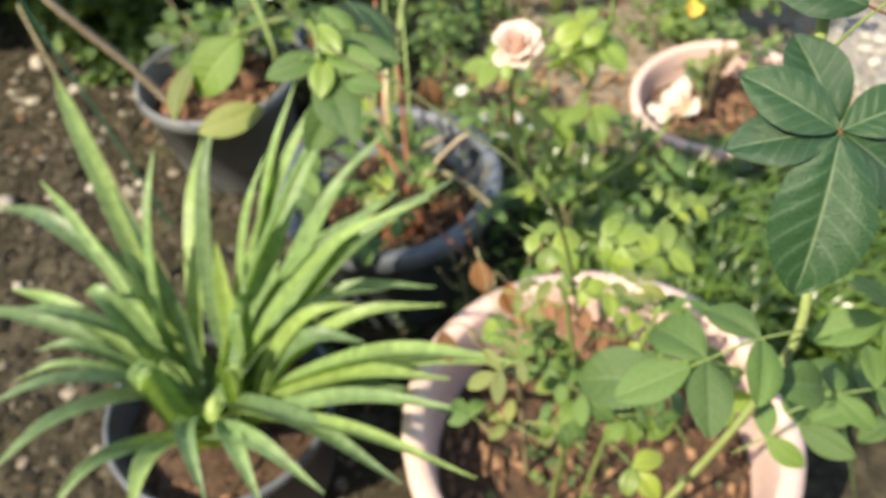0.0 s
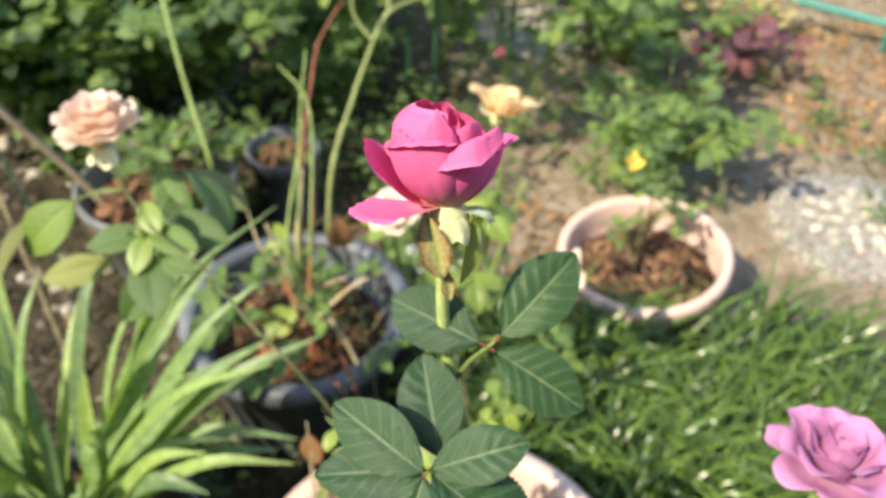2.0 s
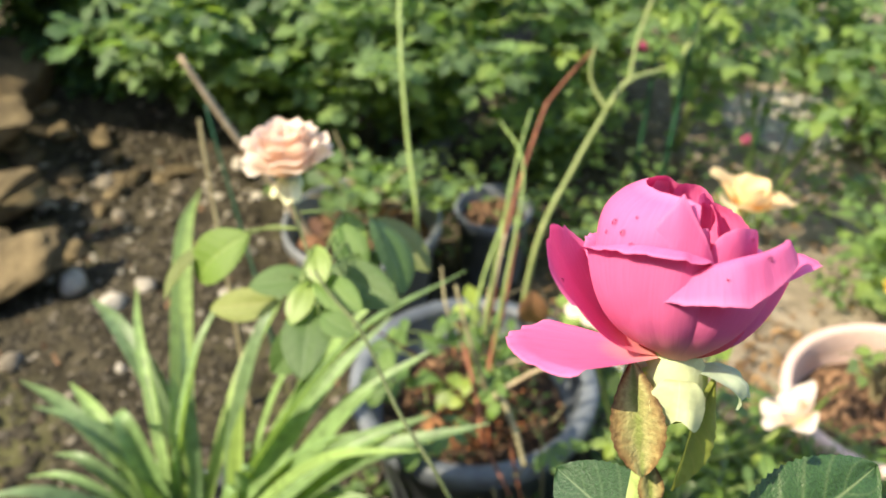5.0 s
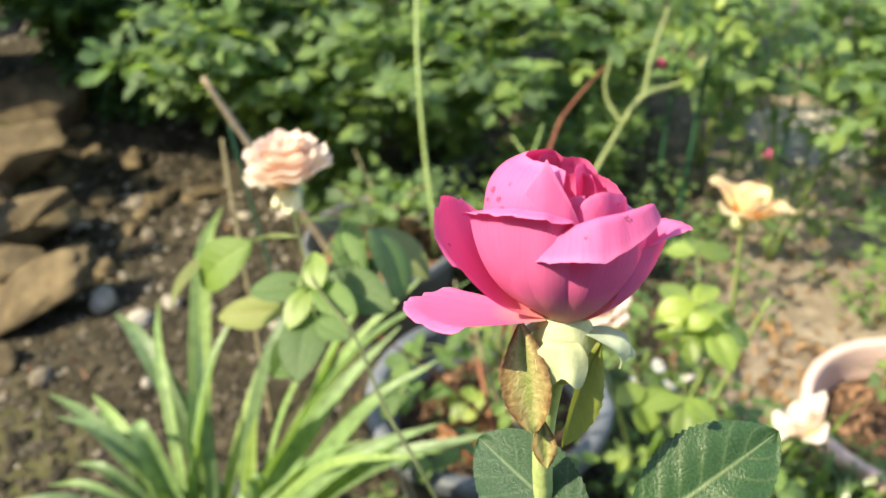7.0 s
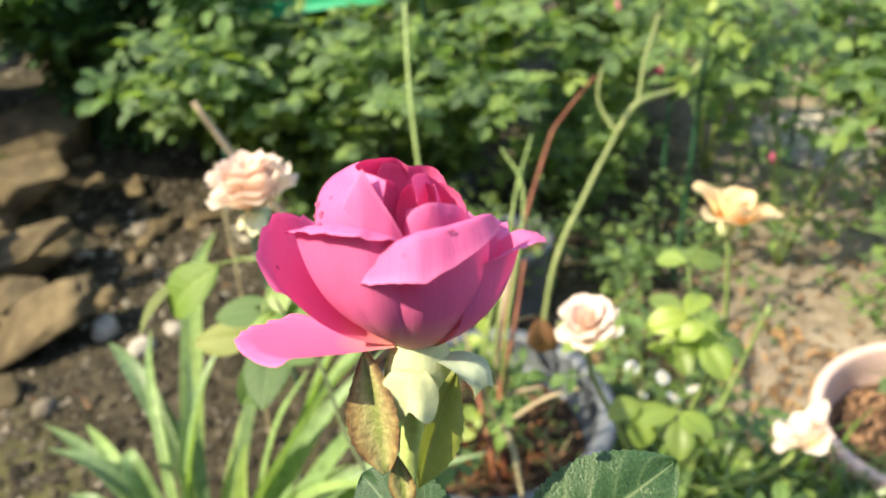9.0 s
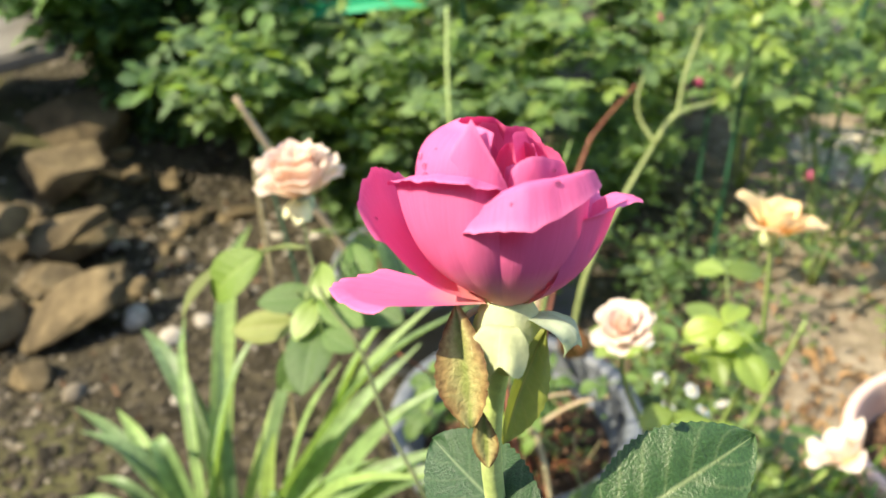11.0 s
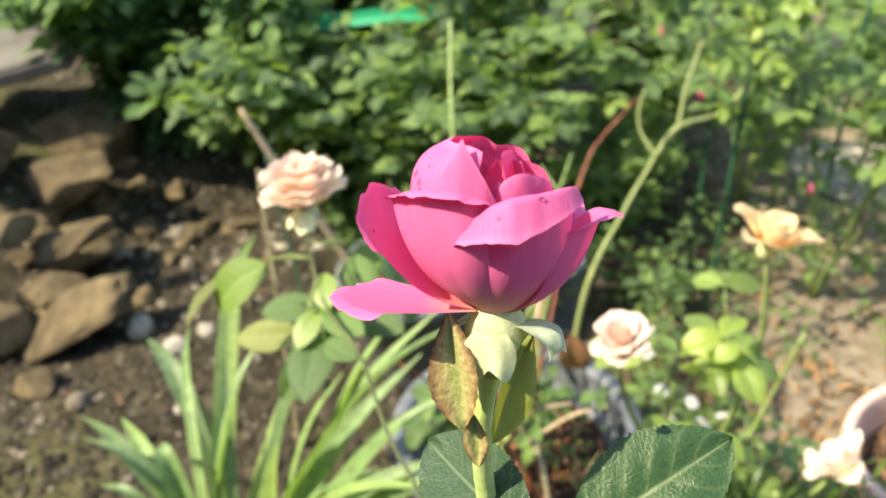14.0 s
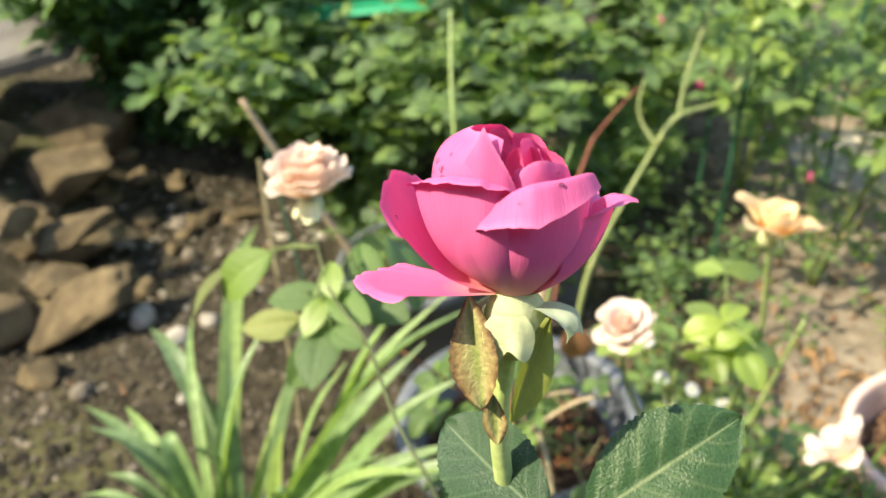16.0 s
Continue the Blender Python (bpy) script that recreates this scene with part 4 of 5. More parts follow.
PINK_PETALS = [
    # closed heart: three tight curls, then the petals wrapped round them
    dict(left=(-40, 28, 74, 96, 4, 112), middle=(15, 29, 72, 98, 4, 116), right=(80, 28, 74, 96, 4, 112), r0=1.5, seed=1, ripple=0.3),
    dict(left=(90, 30, 68, 92, 5, 112), middle=(150, 31, 66, 94, 6, 118), right=(215, 30, 68, 92, 5, 112), r0=2, seed=2, ripple=0.3),
    dict(left=(-165, 33, 66, 92, 4, 112), middle=(-110, 34, 64, 95, 5, 122), right=(-60, 32, 66, 92, 4, 112), r0=2.5, seed=3, ripple=0.3),
    dict(left=(128.3, 31.6, 47.8, 91.2, 5.7, 116.6), middle=(173.2, 33.5, 46.2, 91.7, 8.6, 123), right=(221.7, 36.3, 52.5, 91.2, 8, 111.1), r0=3, seed=4, ripple=0.4),
    dict(left=(56.6, 31.3, 46.9, 91.5, 3.5, 107.6), middle=(118.6, 31, 49.3, 99.2, 7, 119.3), right=(154.4, 35.7, 65, 114.4, 9, 116.6), r0=3.5, seed=5, ripple=0.4),
    dict(left=(-8.1, 30.3, 51.4, 87.6, 2.4, 94.2), middle=(14.8, 34.3, 46.7, 93.1, 5.4, 103.7), right=(77.1, 29.8, 50.5, 92.8, 2.5, 97.2), r0=3.8, seed=6, rounding=0.12, ripple=0.4),
    dict(left=(-177.7, 32.6, 40, 95.1, 12.4, 131), middle=(-100.2, 36.4, 23.1, 94, 17.6, 159.6), right=(-20.9, 36.3, 40.5, 93.2, 11.1, 125), r0=4, seed=7, rounding=0.03, ripple=0.3),
    dict(left=(-72, 25, 40, 80, 1, 90), middle=(-34, 38, 40, 94, 11, 106), right=(8, 24, 48, 84, 1, 88), r0=4.8, seed=8, point=1.05, ripple=0.3),
    # open petals at the back
    dict(left=(108, 25, 20, 78, 6, 10), middle=(150, 27, 18, 78, 8, -10), right=(196, 25, 20, 78, 6, 10), r0=5.5, seed=9),
    dict(left=(-176, 25, 22, 76, 6, 10), middle=(-146, 26, 20, 76, 7, 0), right=(-118, 25, 22, 74, 5, 20), r0=5.5, seed=10),
    # the cupped petals that face the near side
    dict(left=(-130.5, 28.2, 27.4, 66, 4.5, 29.8), middle=(-104.8, 32.6, 22, 62, 9, 78.5), right=(-71.1, 31, 14.9, 53.1, 4.6, 17.8), r0=5.5, seed=11, point=1.5, ripple=1.2),
    dict(left=(-82, 38.5, 24, 80, 2, -19.5), middle=(-36.3, 37.5, 34, 92, 5.5, -25), right=(0.9, 29.1, 44.2, 95.3, 0.8, 35.4), r0=4.2, seed=12, rounding=0.05, sharp=1.6),
    dict(left=(-35.1, 26, 42, 89.8, 8, -35.7), middle=(3.3, 35.8, 36.9, 88.6, 14.1, -65.9), right=(54.5, 39, 37.4, 92.9, 4.6, -60), r0=4.4, seed=14, rounding=0.05, point=1, sharp=2.2, ripple=0.6),
    dict(left=(39.8, 26.3, 28.2, 90, 1.3, 39.3), middle=(77, 29.2, 24.7, 76, 9, -20), right=(104.4, 29.7, 28.1, 81.1, 2, -6), r0=5, seed=13, point=1.25),
    # the low petal lying out flat
    dict(left=(-112.1, 21.1, 8.2, 9.3, 1.8, 19), middle=(-94.1, 29.7, 2.5, 7.5, 5.4, -21), right=(-60.3, 26.7, 8.6, 11.2, 3.6, -44.3), r0=6, seed=15, ripple=1.6),
]
SEPALS = [(-14, 0, P(13 * mm, 17 * mm, 8 * mm, 16, -72, -92, 0.3, 3 * mm, 0.6, 2.6, 31, notch=0.08), SEPAL), (58, 0, P(16 * mm, 13 * mm, 5 * mm, 18, -15, -100, 0.5, 3 * mm, 0.3, 1.2, 32), SEPAL),
          (170, 0, P(24 * mm, 10 * mm, 5 * mm, -10, -70, -90, 0.35, 2 * mm, 0.5, 1.0, 35), BROWN_SEPAL), (-100, 0, P(12 * mm, 9 * mm, 5 * mm, 20, -40, -100, 0.4, 1 * mm, 0.3, 1.0, 36), SEPAL)]
bloom = flower(rose_plant, ROSE_POSE, [], PINK, "half-open magenta-pink rose bloom with water drops", SEPALS, 0.0085)
PINK_GRIDS = []
for spec in PINK_PETALS:
    v, f, u = fold_petal(**spec)
    PINK_GRIDS.append(v)
    ob = new("petal", mesh_of("rose petal", v, f, PINK, u))
    ob.parent = bloom
# two long leafy sepals, withered at the edges, hanging past the cup
for base, along, up, length, width, fold, seed in (((0.005, -0.0125, 0.0005), (0.10, 0.17, -1.0), (1.0, -0.35, 0.1), 0.029, 0.0125, 0.8, 3), ((0.005, 0.0085, -0.005), (0.14, -0.45, -1.0), (1.0, 0.5, 0.0), 0.029, 0.0105, 1.2, 4),
                                                   ((0.007, -0.006, -0.0255), (0.05, 0.12, -1.0), (1.0, -0.2, 0.0), 0.014, 0.006, 1.0, 5)):
    v, f, u = blade(length, width, fold, -0.25, 0.03, 24, 8, 0.55, 0.10, seed)
    ob = new("sepal", mesh_of("leafy sepal", v, f, GREEN_SEPAL if seed == 4 else WITHERED, u))
    ob.parent = bloom
    ob.matrix_basis = frame_of(base, along, up)
# leaves of the pink rose
compound_leaf(rose_plant, [(0.168, 0.347, 1.03), (0.175, 0.343, 1.052), (0.186, 0.34, 1.070)],
              [(1.0, (0.57, 0.55, 0.38), (0.2, -0.6, 0.8), 0.055), (0.9, (0.85, -0.25, -0.38), (0.1, -0.5, 0.85), 0.052), (0.9, (-0.8, 0.2, 0.3), (-0.15, -0.55, 0.8), 0.048)], DARKS, STEM, "dark glossy leaf with three leaflets", gap=0.004)
compound_leaf(rose_plant, [(0.179, 0.342, 0.98), (0.171, 0.318, 1.015), (0.159, 0.29, 1.038)],
              [(1.0, (-0.85, 0.35, 0.5), (0, -0.5, 0.85), 0.05), (0.8, (-0.3, 0.8, 0.75), (0, -0.7, 0.7), 0.05), (0.95, (0.9, 0.25, 0.25), (0, -0.4, 0.9), 0.046), (0.97, (-0.85, -0.1, 0.05), (0, -0.3, 0.95), 0.05), (0.98, (0.75, -0.35, -0.35), (0, -0.3, 0.95), 0.066), (1.0, (-0.22, -0.75, -0.6), (0, -0.5, 0.85), 0.076)], DARKS, STEM, "dark glossy leaf with several leaflets", gap=0.0012)
for k, (b, d, s) in enumerate([((0.2, 0.31, 0.86), (-0.4, -0.1, 0.0), 0.052), ((0.215, 0.31, 0.76), (0.5, 0.1, 0.1), 0.045), ((0.22, 0.36, 0.6), (0.5, 0.1, 0.3), 0.05), ((0.21, 0.42, 0.5), (-0.3, 0.3, 0.4), 0.05)]):
    spray(rose_plant, b, d, (0, -0.2, 1), 0.075, s, LEAVES, STEM, 5, "", k)
drop = bpy.data.meshes.new("water drop")
bm = bmesh.new()
bmesh.ops.create_icosphere(bm, subdivisions=3, radius=1.0)
bm.to_mesh(drop)
bm.free()
drop.polygons.foreach_set("use_smooth", [True] * len(drop.polygons))
drop.materials.append(water)
for which, i, j, r in ((6, 26, 19, 1.0), (6, 25, 21, 1.0), (6, 24, 18, 0.6), (6, 28, 22, 0.5), (3, 30, 14, 0.9), (11, 27, 8, 0.7), (12, 27, 20, 0.9), (12, 29, 12, 0.5), (5, 28, 20, 0.6), (10, 24, 24, 0.7)):
    q = Vector(PINK_GRIDS[which][j * 35 + i])
    ob = new("droplet", drop)
    ob.parent = bloom
    ob.matrix_basis = Matrix.Translation(q) @ Matrix.Diagonal((r * 0.0005, r * 0.0008, r * 0.0008, 1))

# ---- mauve rose at the near edge ----
mauve_plant = thing("rose_plant", (0.42, 0.34, 0.0), "rose with one full mauve-pink bloom", "rose")
part("stem", mesh_of("mauve stem", *tube([(0.42, 0.34, -0.02), (0.41, 0.35, 0.4), (0.39, 0.375, 0.75), (0.393, 0.383, 0.92)], 0.0045, 0.0028, 10, 8, 0.04, 3), STEM), mauve_plant)
FULL = []
rnd = random.Random(8)
for ring, (n, L, w, r0, a, b, c, fl) in enumerate([(3, 26, 18, 2, 80, 92, 95, 0), (5, 30, 22, 4, 66, 84, 70, 1), (6, 34, 27, 6, 48, 68, 25, 2), (7, 36, 30, 7, 28, 48, -10, 3), (6, 35, 30, 7, 8, 22, -35, 3)]):
    for k in range(n):
        FULL.append((360 / n * k + ring * 23 + rnd.uniform(-12, 12), rnd.uniform(-4, 4), 0, P(L * mm, w * 1.35 * mm, r0 * mm, a, b, c, 0.65, fl * mm, 0.3, 0.6, 40 + ring, notch=0.04 * (k % 2))))
flower(mauve_plant, pose(0.393, 0.384, 0.925, -8, 6, 0), FULL, MAUVE, "full mauve-pink rose bloom", SEPALS[:2], 0.008)
for k, (b, d) in enumerate([((0.36, 0.37, 0.8), (-0.6, -0.1, 0.1)), ((0.39, 0.36, 0.6), (-0.4, 0.4, 0.2)), ((0.37, 0.37, 0.76), (0.6, 0.2, 0.1)), ((0.4, 0.35, 0.5), (0.3, -0.3, 0.2))]):
    spray(mauve_plant, b, d, (0, -0.2, 1), 0.08, 0.052, LEAVES, STEM, 5, "", 20 + k)

# ---- shrub in the tall pink pot, with the arching cane that bears the peach rose ----
shrub = thing("rose_plant", (0.1, 0.5, 0.24), "rose shrub in a pink pot, arching cane with peach bloom", "rose")
PEACH_LINE = [(0.1, 0.5, 0.18), (0.1, 0.49, 0.55), (0.075, 0.49, 0.75), (0.033, 0.51, 0.82), (-0.015, 0.545, 0.838), (-0.07, 0.60, 0.845), (-0.125, 0.635, 0.856), (-0.176, 0.69, 0.874), (-0.19, 0.713, 0.89)]
part("cane", mesh_of("peach cane", *tube(PEACH_LINE, 0.0015, 0.0013, 10, 8, 0.1, 4), DARK_STEM), shrub, "thin arching dark green cane")
part("cane", mesh_of("old cane", *tube([(0.06, 0.52, 0.18), (0.04, 0.5, 0.5), (0.02, 0.44, 0.62), (-0.01, 0.43, 0.70)], 0.004, 0.002, 8, 6, 0.1, 5), CANE), shrub, "thin brown cane")
part("cane", mesh_of("old cane b", *tube([(0.08, 0.47, 0.18), (0.09, 0.45, 0.55), (0.07, 0.45, 0.75)], 0.0035, 0.0018, 8, 6, 0.1, 6), STEM), shrub)
part("cane", mesh_of("old cane c", *tube([(0.12, 0.48, 0.18), (0.14, 0.44, 0.6), (0.15, 0.43, 0.73)], 0.0032, 0.0018, 8, 6, 0.1, 7), STEM), shrub)
RUFFLED = []
rnd = random.Random(9)
for ring, (n, L, w, r0, a, b, c, fl) in enumerate([(5, 40, 26, 2, 78, 90, 84, 1), (7, 41, 34, 4, 70, 84, 52, 2), (7, 41, 40, 5, 58, 74, 26, 2), (7, 40, 44, 6, 42, 58, 8, 3), (6, 36, 42, 6, 22, 36, -5, 3)]):
    for k in range(n):
        RUFFLED.append((360 / n * k + ring * 31 + rnd.uniform(-14, 14), rnd.uniform(-6, 6), 0, P(L * mm, w * mm, r0 * mm, a, b, c, 0.6, fl * mm, 0.3, 0.6, 60 + ring * 3 + k % 3, notch=0.03 * (k % 2))))
flower(shrub, pose(-0.192, 0.716, 0.892, -4, -6, 0) @ Matrix.Scale(1.14, 4), RUFFLED, PEACH, "full peach rose bloom with layered petals", [(-70, 0, P(21 * mm, 22 * mm, 5 * mm, 0, -50, -70, 0.5, 2 * mm, 0.25, 1.2, 90), PALE_YELLOW), (-150, 0, P(20 * mm, 20 * mm, 5 * mm, 0, -50, -75, 0.5, 2 * mm, 0.25, 1.2, 91), PALE_YELLOW)], 0.008)
CANE_LEAVES = [((-0.165, 0.675, 0.866), (-0.216, 0.674, 0.848), (-0.256, 0.631, 0.82), (0.1, -0.6, 0.8), LEAVES), ((-0.165, 0.675, 0.866), (-0.265, 0.673, 0.827), (-0.29, 0.63, 0.798), (-0.6, -0.6, 0.5), OLIVES), ((-0.17, 0.69, 0.872), (-0.145, 0.713, 0.85), (-0.116, 0.68, 0.831), (0.4, -0.7, 0.6), LEAVES), ((-0.17, 0.69, 0.872), (-0.127, 0.736, 0.845), (-0.07, 0.701, 0.822), (0.5, 0.3, 0.8), LEAVES), ((-0.14, 0.63, 0.848), (-0.14, 0.66, 0.866), (-0.123, 0.633, 0.853), (0.1, -0.7, 0.7), YOUNGS), ((-0.14, 0.63, 0.848), (-0.139, 0.649, 0.839), (-0.181, 0.625, 0.833), (0, -0.5, 0.9), LEAVES)]
CANE_LEAVES += [((-0.14, 0.63, 0.848), (-0.134, 0.641, 0.845), (-0.089, 0.623, 0.841), (0.1, -0.5, 0.9), LEAVES), ((-0.14, 0.63, 0.848), (-0.136, 0.64, 0.844), (-0.137, 0.609, 0.827), (0, -0.8, 0.6), YOUNGS), ((-0.15, 0.635, 0.85), (-0.225, 0.711, 0.733), (-0.283, 0.682, 0.721), (0.2, -0.6, 0.8), OLIVES), ((-0.12, 0.62, 0.84), (-0.123, 0.638, 0.811), (-0.145, 0.592, 0.779), (0.2, -0.8, 0.5), LEAVES), ((-0.12, 0.62, 0.84), (-0.116, 0.616, 0.832), (-0.085, 0.603, 0.834), (0, -0.5, 0.9), LEAVES)]
CANE_LEAVES += [((-0.125, 0.635, 0.856), (-0.166, 0.752, 0.830), (-0.133, 0.707, 0.816), (0.1, -0.6, 0.8), LEAVES), ((-0.125, 0.635, 0.856), (-0.145, 0.773, 0.816), (-0.083, 0.743, 0.795), (0.3, -0.3, 0.9), OLIVES), ((-0.125, 0.635, 0.856), (-0.144, 0.674, 0.829), (-0.077, 0.656, 0.821), (0.1, -0.5, 0.9), LEAVES), ((-0.125, 0.635, 0.856), (-0.137, 0.647, 0.828), (-0.115, 0.578, 0.807), (0.2, -0.9, 0.4), LEAVES), ((-0.125, 0.635, 0.856), (-0.118, 0.727, 0.819), (-0.122, 0.682, 0.801), (0.1, -0.6, 0.8), LEAVES)]
for at_, foot, tip, up, ms in CANE_LEAVES:
    d = Vector(tip) - Vector(foot)
    mid = Vector(at_).lerp(Vector(foot), 0.5) + Vector((0, 0, 0.006))
    compound_leaf(shrub, [at_, mid, foot], [(1.0, d + Vector((0, 0, 0.2 * d.length)), up, d.length * 1.15)], ms, STEM)
rnd = random.Random(14)
for k in range(46):
    x, y, z = rnd.uniform(0.0, 0.2), rnd.uniform(0.40, 0.58), rnd.uniform(0.48, 0.72)
    a = rnd.uniform(0, 6.28)
    spray(shrub, (x, y, z), (math.cos(a), math.sin(a), rnd.uniform(-0.1, 0.35)), (rnd.uniform(-.3, .3), -0.4, 0.9), 0.042, rnd.uniform(0.02, 0.034), rnd.choice([LEAVES, LEAVES, LEAVES, YOUNGS, YOUNGS, OLIVES, DRIES]), STEM, rnd.choice([3, 5, 5]), "", 100 + k)
for k, (b, d, s) in enumerate([((0.13, 0.32, 0.79), (-0.6, 0.05, 0.05), 0.072), ((0.13, 0.32, 0.79), (0.55, 0.1, 0.05), 0.06), ((0.18, 0.29, 0.83), (0.6, 0.0, 0.0), 0.05)]):
    compound_leaf(shrub, [(0.15, 0.42, 0.72), (0.15, 0.36, 0.77), b], [(1.0, d, (0, -0.4, 0.9), s)], LEAVES, STEM)
for k, (x, y, z) in enumerate([(0.0, 0.6, 0.60), (0.03, 0.55, 0.62), (-0.04, 0.52, 0.58)]):
    compound_leaf(shrub, [(0.03, 0.5, 0.56), (x * 0.5, y, z + 0.01), (x, y, z)], [(1.0, (0.1, -0.3, -0.9), (0, -1, 0.1), 0.05)], DRIES, CANE, "withered hanging leaf")

# ---- apricot rose bush between the pots ----
apricot = thing("rose_plant", (0.14, 1.16, 0.0), "lanky rose bush with apricot, blush and cream blooms", "rose")
for line, m_ in (([(0.14, 1.16, -0.02), (0.159, 1.08, 0.347), (0.187, 1.03, 0.523), (0.196, 1.0, 0.615), (0.188, 0.97, 0.775)], LIME), ([(0.15, 1.15, -0.02), (0.19, 1.08, 0.2), (0.27, 1.0, 0.38), (0.311, 0.977, 0.49)], LIME),
                 ([(0.12, 1.15, -0.02), (0.08, 1.06, 0.3), (0.056, 0.94, 0.55), (0.060, 0.907, 0.65)], STEM), ([(0.16, 1.1, 0.25), (0.1, 1.03, 0.42), (0.11, 0.97, 0.56)], LIME), ([(0.13, 1.15, -0.02), (0.2, 1.2, 0.3), (0.24, 1.2, 0.5)], LIME)):
    part("cane", mesh_of("apricot cane", *tube(line, 0.0045, 0.0025, 8, 7, 0.06, 9), m_), apricot)
LOOSE = [(az, t, 0, P(L * mm, w * 1.4 * mm, 5 * mm, a, b, c, 0.6, 2 * mm, 0.38, 0.7, 80 + i)) for i, (az, t, L, w, a, b, c) in enumerate([(10, 0, 36, 30, 20, 34, 0), (95, 4, 38, 30, 10, 30, 15), (170, 0, 34, 30, 30, 46, 10), (250, -4, 38, 32, 14, 26, -10),
         (315, 0, 32, 28, 35, 55, 40), (60, 0, 26, 22, 50, 66, 60), (200, 0, 26, 22, 55, 70, 60), (300, 0, 24, 20, 60, 76, 80)])]
flower(apricot, pose(0.187, 0.968, 0.783, -10, 10, 0) @ Matrix.Scale(1.3, 4), LOOSE, APRICOT, "open apricot-yellow rose bloom", SEPALS[:1], 0.007)
flower(apricot, pose(0.311, 0.973, 0.492, -35, -20, 60) @ Matrix.Scale(1.25, 4), LOOSE, BLUSH, "open blush-white rose bloom", (), 0.007)
flower(apricot, pose(0.061, 0.904, 0.655, 14, -12, 30) @ Matrix.Scale(0.95, 4), RUFFLED, BLUSH, "full pale pink rose bloom", (), 0.008)
rnd = random.Random(17)
for k in range(33):
    x, y, z = (rnd.uniform(0.02, 0.30), rnd.uniform(0.86, 1.22), rnd.uniform(0.15, 0.46)) if k > 8 else (rnd.uniform(0.09, 0.21), rnd.uniform(0.93, 1.02), rnd.uniform(0.52, 0.66))
    a = rnd.uniform(0, 6.28)
    spray(apricot, (x, y, z), (math.cos(a), math.sin(a), rnd.uniform(-0.1, 0.3)), (rnd.uniform(-.3, .3), -0.3, 0.9), 0.06, rnd.uniform(0.04, 0.055) if k < 9 else rnd.uniform(0.026, 0.04), rnd.choice([YOUNGS, LEAVES, LEAVES]) if k > 8 else YOUNGS, STEM, rnd.choice([3, 5]), "", 200 + k)

# ---- half-dead rose in the large black pot ----
old = thing("rose_plant", (-0.14, 1.08, 0.22), "half-dead rose with bare canes, some green and red leaves", "rose")
for line, r, m_ in (([(-0.15, 1.09, 0.175), (-0.14, 1.08, 0.35), (-0.133, 1.19, 0.60), (-0.142, 1.31, 0.662)], 0.0036, STEM), ([(-0.12, 1.08, 0.175), (-0.1, 1.04, 0.45), (-0.115, 1.19, 0.62), (-0.186, 1.29, 0.645)], 0.003, STEM),
                    ([(-0.13, 1.06, 0.175), (-0.07, 0.95, 0.4), (-0.02, 0.86, 0.47), (0.02, 0.78, 0.5)], 0.0055, CANE), ([(-0.1, 1.0, 0.34), (-0.14, 1.02, 0.44), (-0.17, 1.05, 0.5)], 0.004, CANE),
                    ([(-0.09, 0.98, 0.36), (-0.03, 1.0, 0.42), (0.02, 1.02, 0.44)], 0.0035, STICK), ([(-0.12, 1.05, 0.22), (-0.2, 0.98, 0.4), (-0.26, 0.93, 0.5)], 0.0028, RED_CANE), ([(-0.15, 1.1, 0.175), (-0.165, 1.25, 0.42), (-0.165, 1.45, 0.56), (-0.151, 1.5, 0.6), (-0.112, 1.58, 0.648)], 0.0042, RED_CANE)):
    part("cane", mesh_of("old rose cane", *tube(line, r, r * 0.55, 8, 7, 0.14, 11), m_), old)
# dead grey and reddish-brown sticks of the old rose
for line, r, m_ in (([(-0.148, 1.1, 0.175), (-0.148, 1.13, 0.379), (-0.145, 1.161, 0.442), (-0.146, 1.206, 0.491)], 0.0058, STICK), ([(-0.16, 1.1, 0.175), (-0.168, 1.136, 0.385), (-0.16, 1.271, 0.504)], 0.0045, STEM),
                    ([(-0.12, 1.03, 0.175), (-0.095, 0.96, 0.29), (-0.116, 0.992, 0.344), (-0.168, 1.067, 0.384), (-0.178, 1.079, 0.398)], 0.0055, RED_CANE), ([(-0.1, 1.02, 0.175), (-0.112, 1.038, 0.35), (-0.12, 1.136, 0.414), (-0.131, 1.226, 0.483)], 0.005, RED_CANE),
                    ([(-0.168, 1.067, 0.384), (-0.202, 1.09, 0.411), (-0.236, 1.153, 0.437)], 0.0026, CANE), ([(-0.112, 1.042, 0.355), (-0.081, 1.049, 0.374), (-0.049, 1.058, 0.384)], 0.003, STICK), ([(-0.095, 0.96, 0.29), (-0.061, 0.911, 0.311), (-0.02, 0.87, 0.3)], 0.003, RED_CANE)):
    part("cane", mesh_of("dead rose stick", *tube(line, r, r * 0.6, 8, 7, 0.18, 13), m_), old, "dead dry cane")
for k, (x, y, z, a) in enumerate([(-0.13, 0.99, 0.31, 0.5), (-0.1, 0.96, 0.3, 2.2), (-0.17, 1.0, 0.29, 4.4)]):
    spray(old, (x, y, z), (math.cos(a), math.sin(a), -0.1), (0.1, -0.4, 0.9), 0.03, 0.024, DRIES, RED_CANE, 3, "withered reddish leaf", 330 + k)
rnd = random.Random(19)
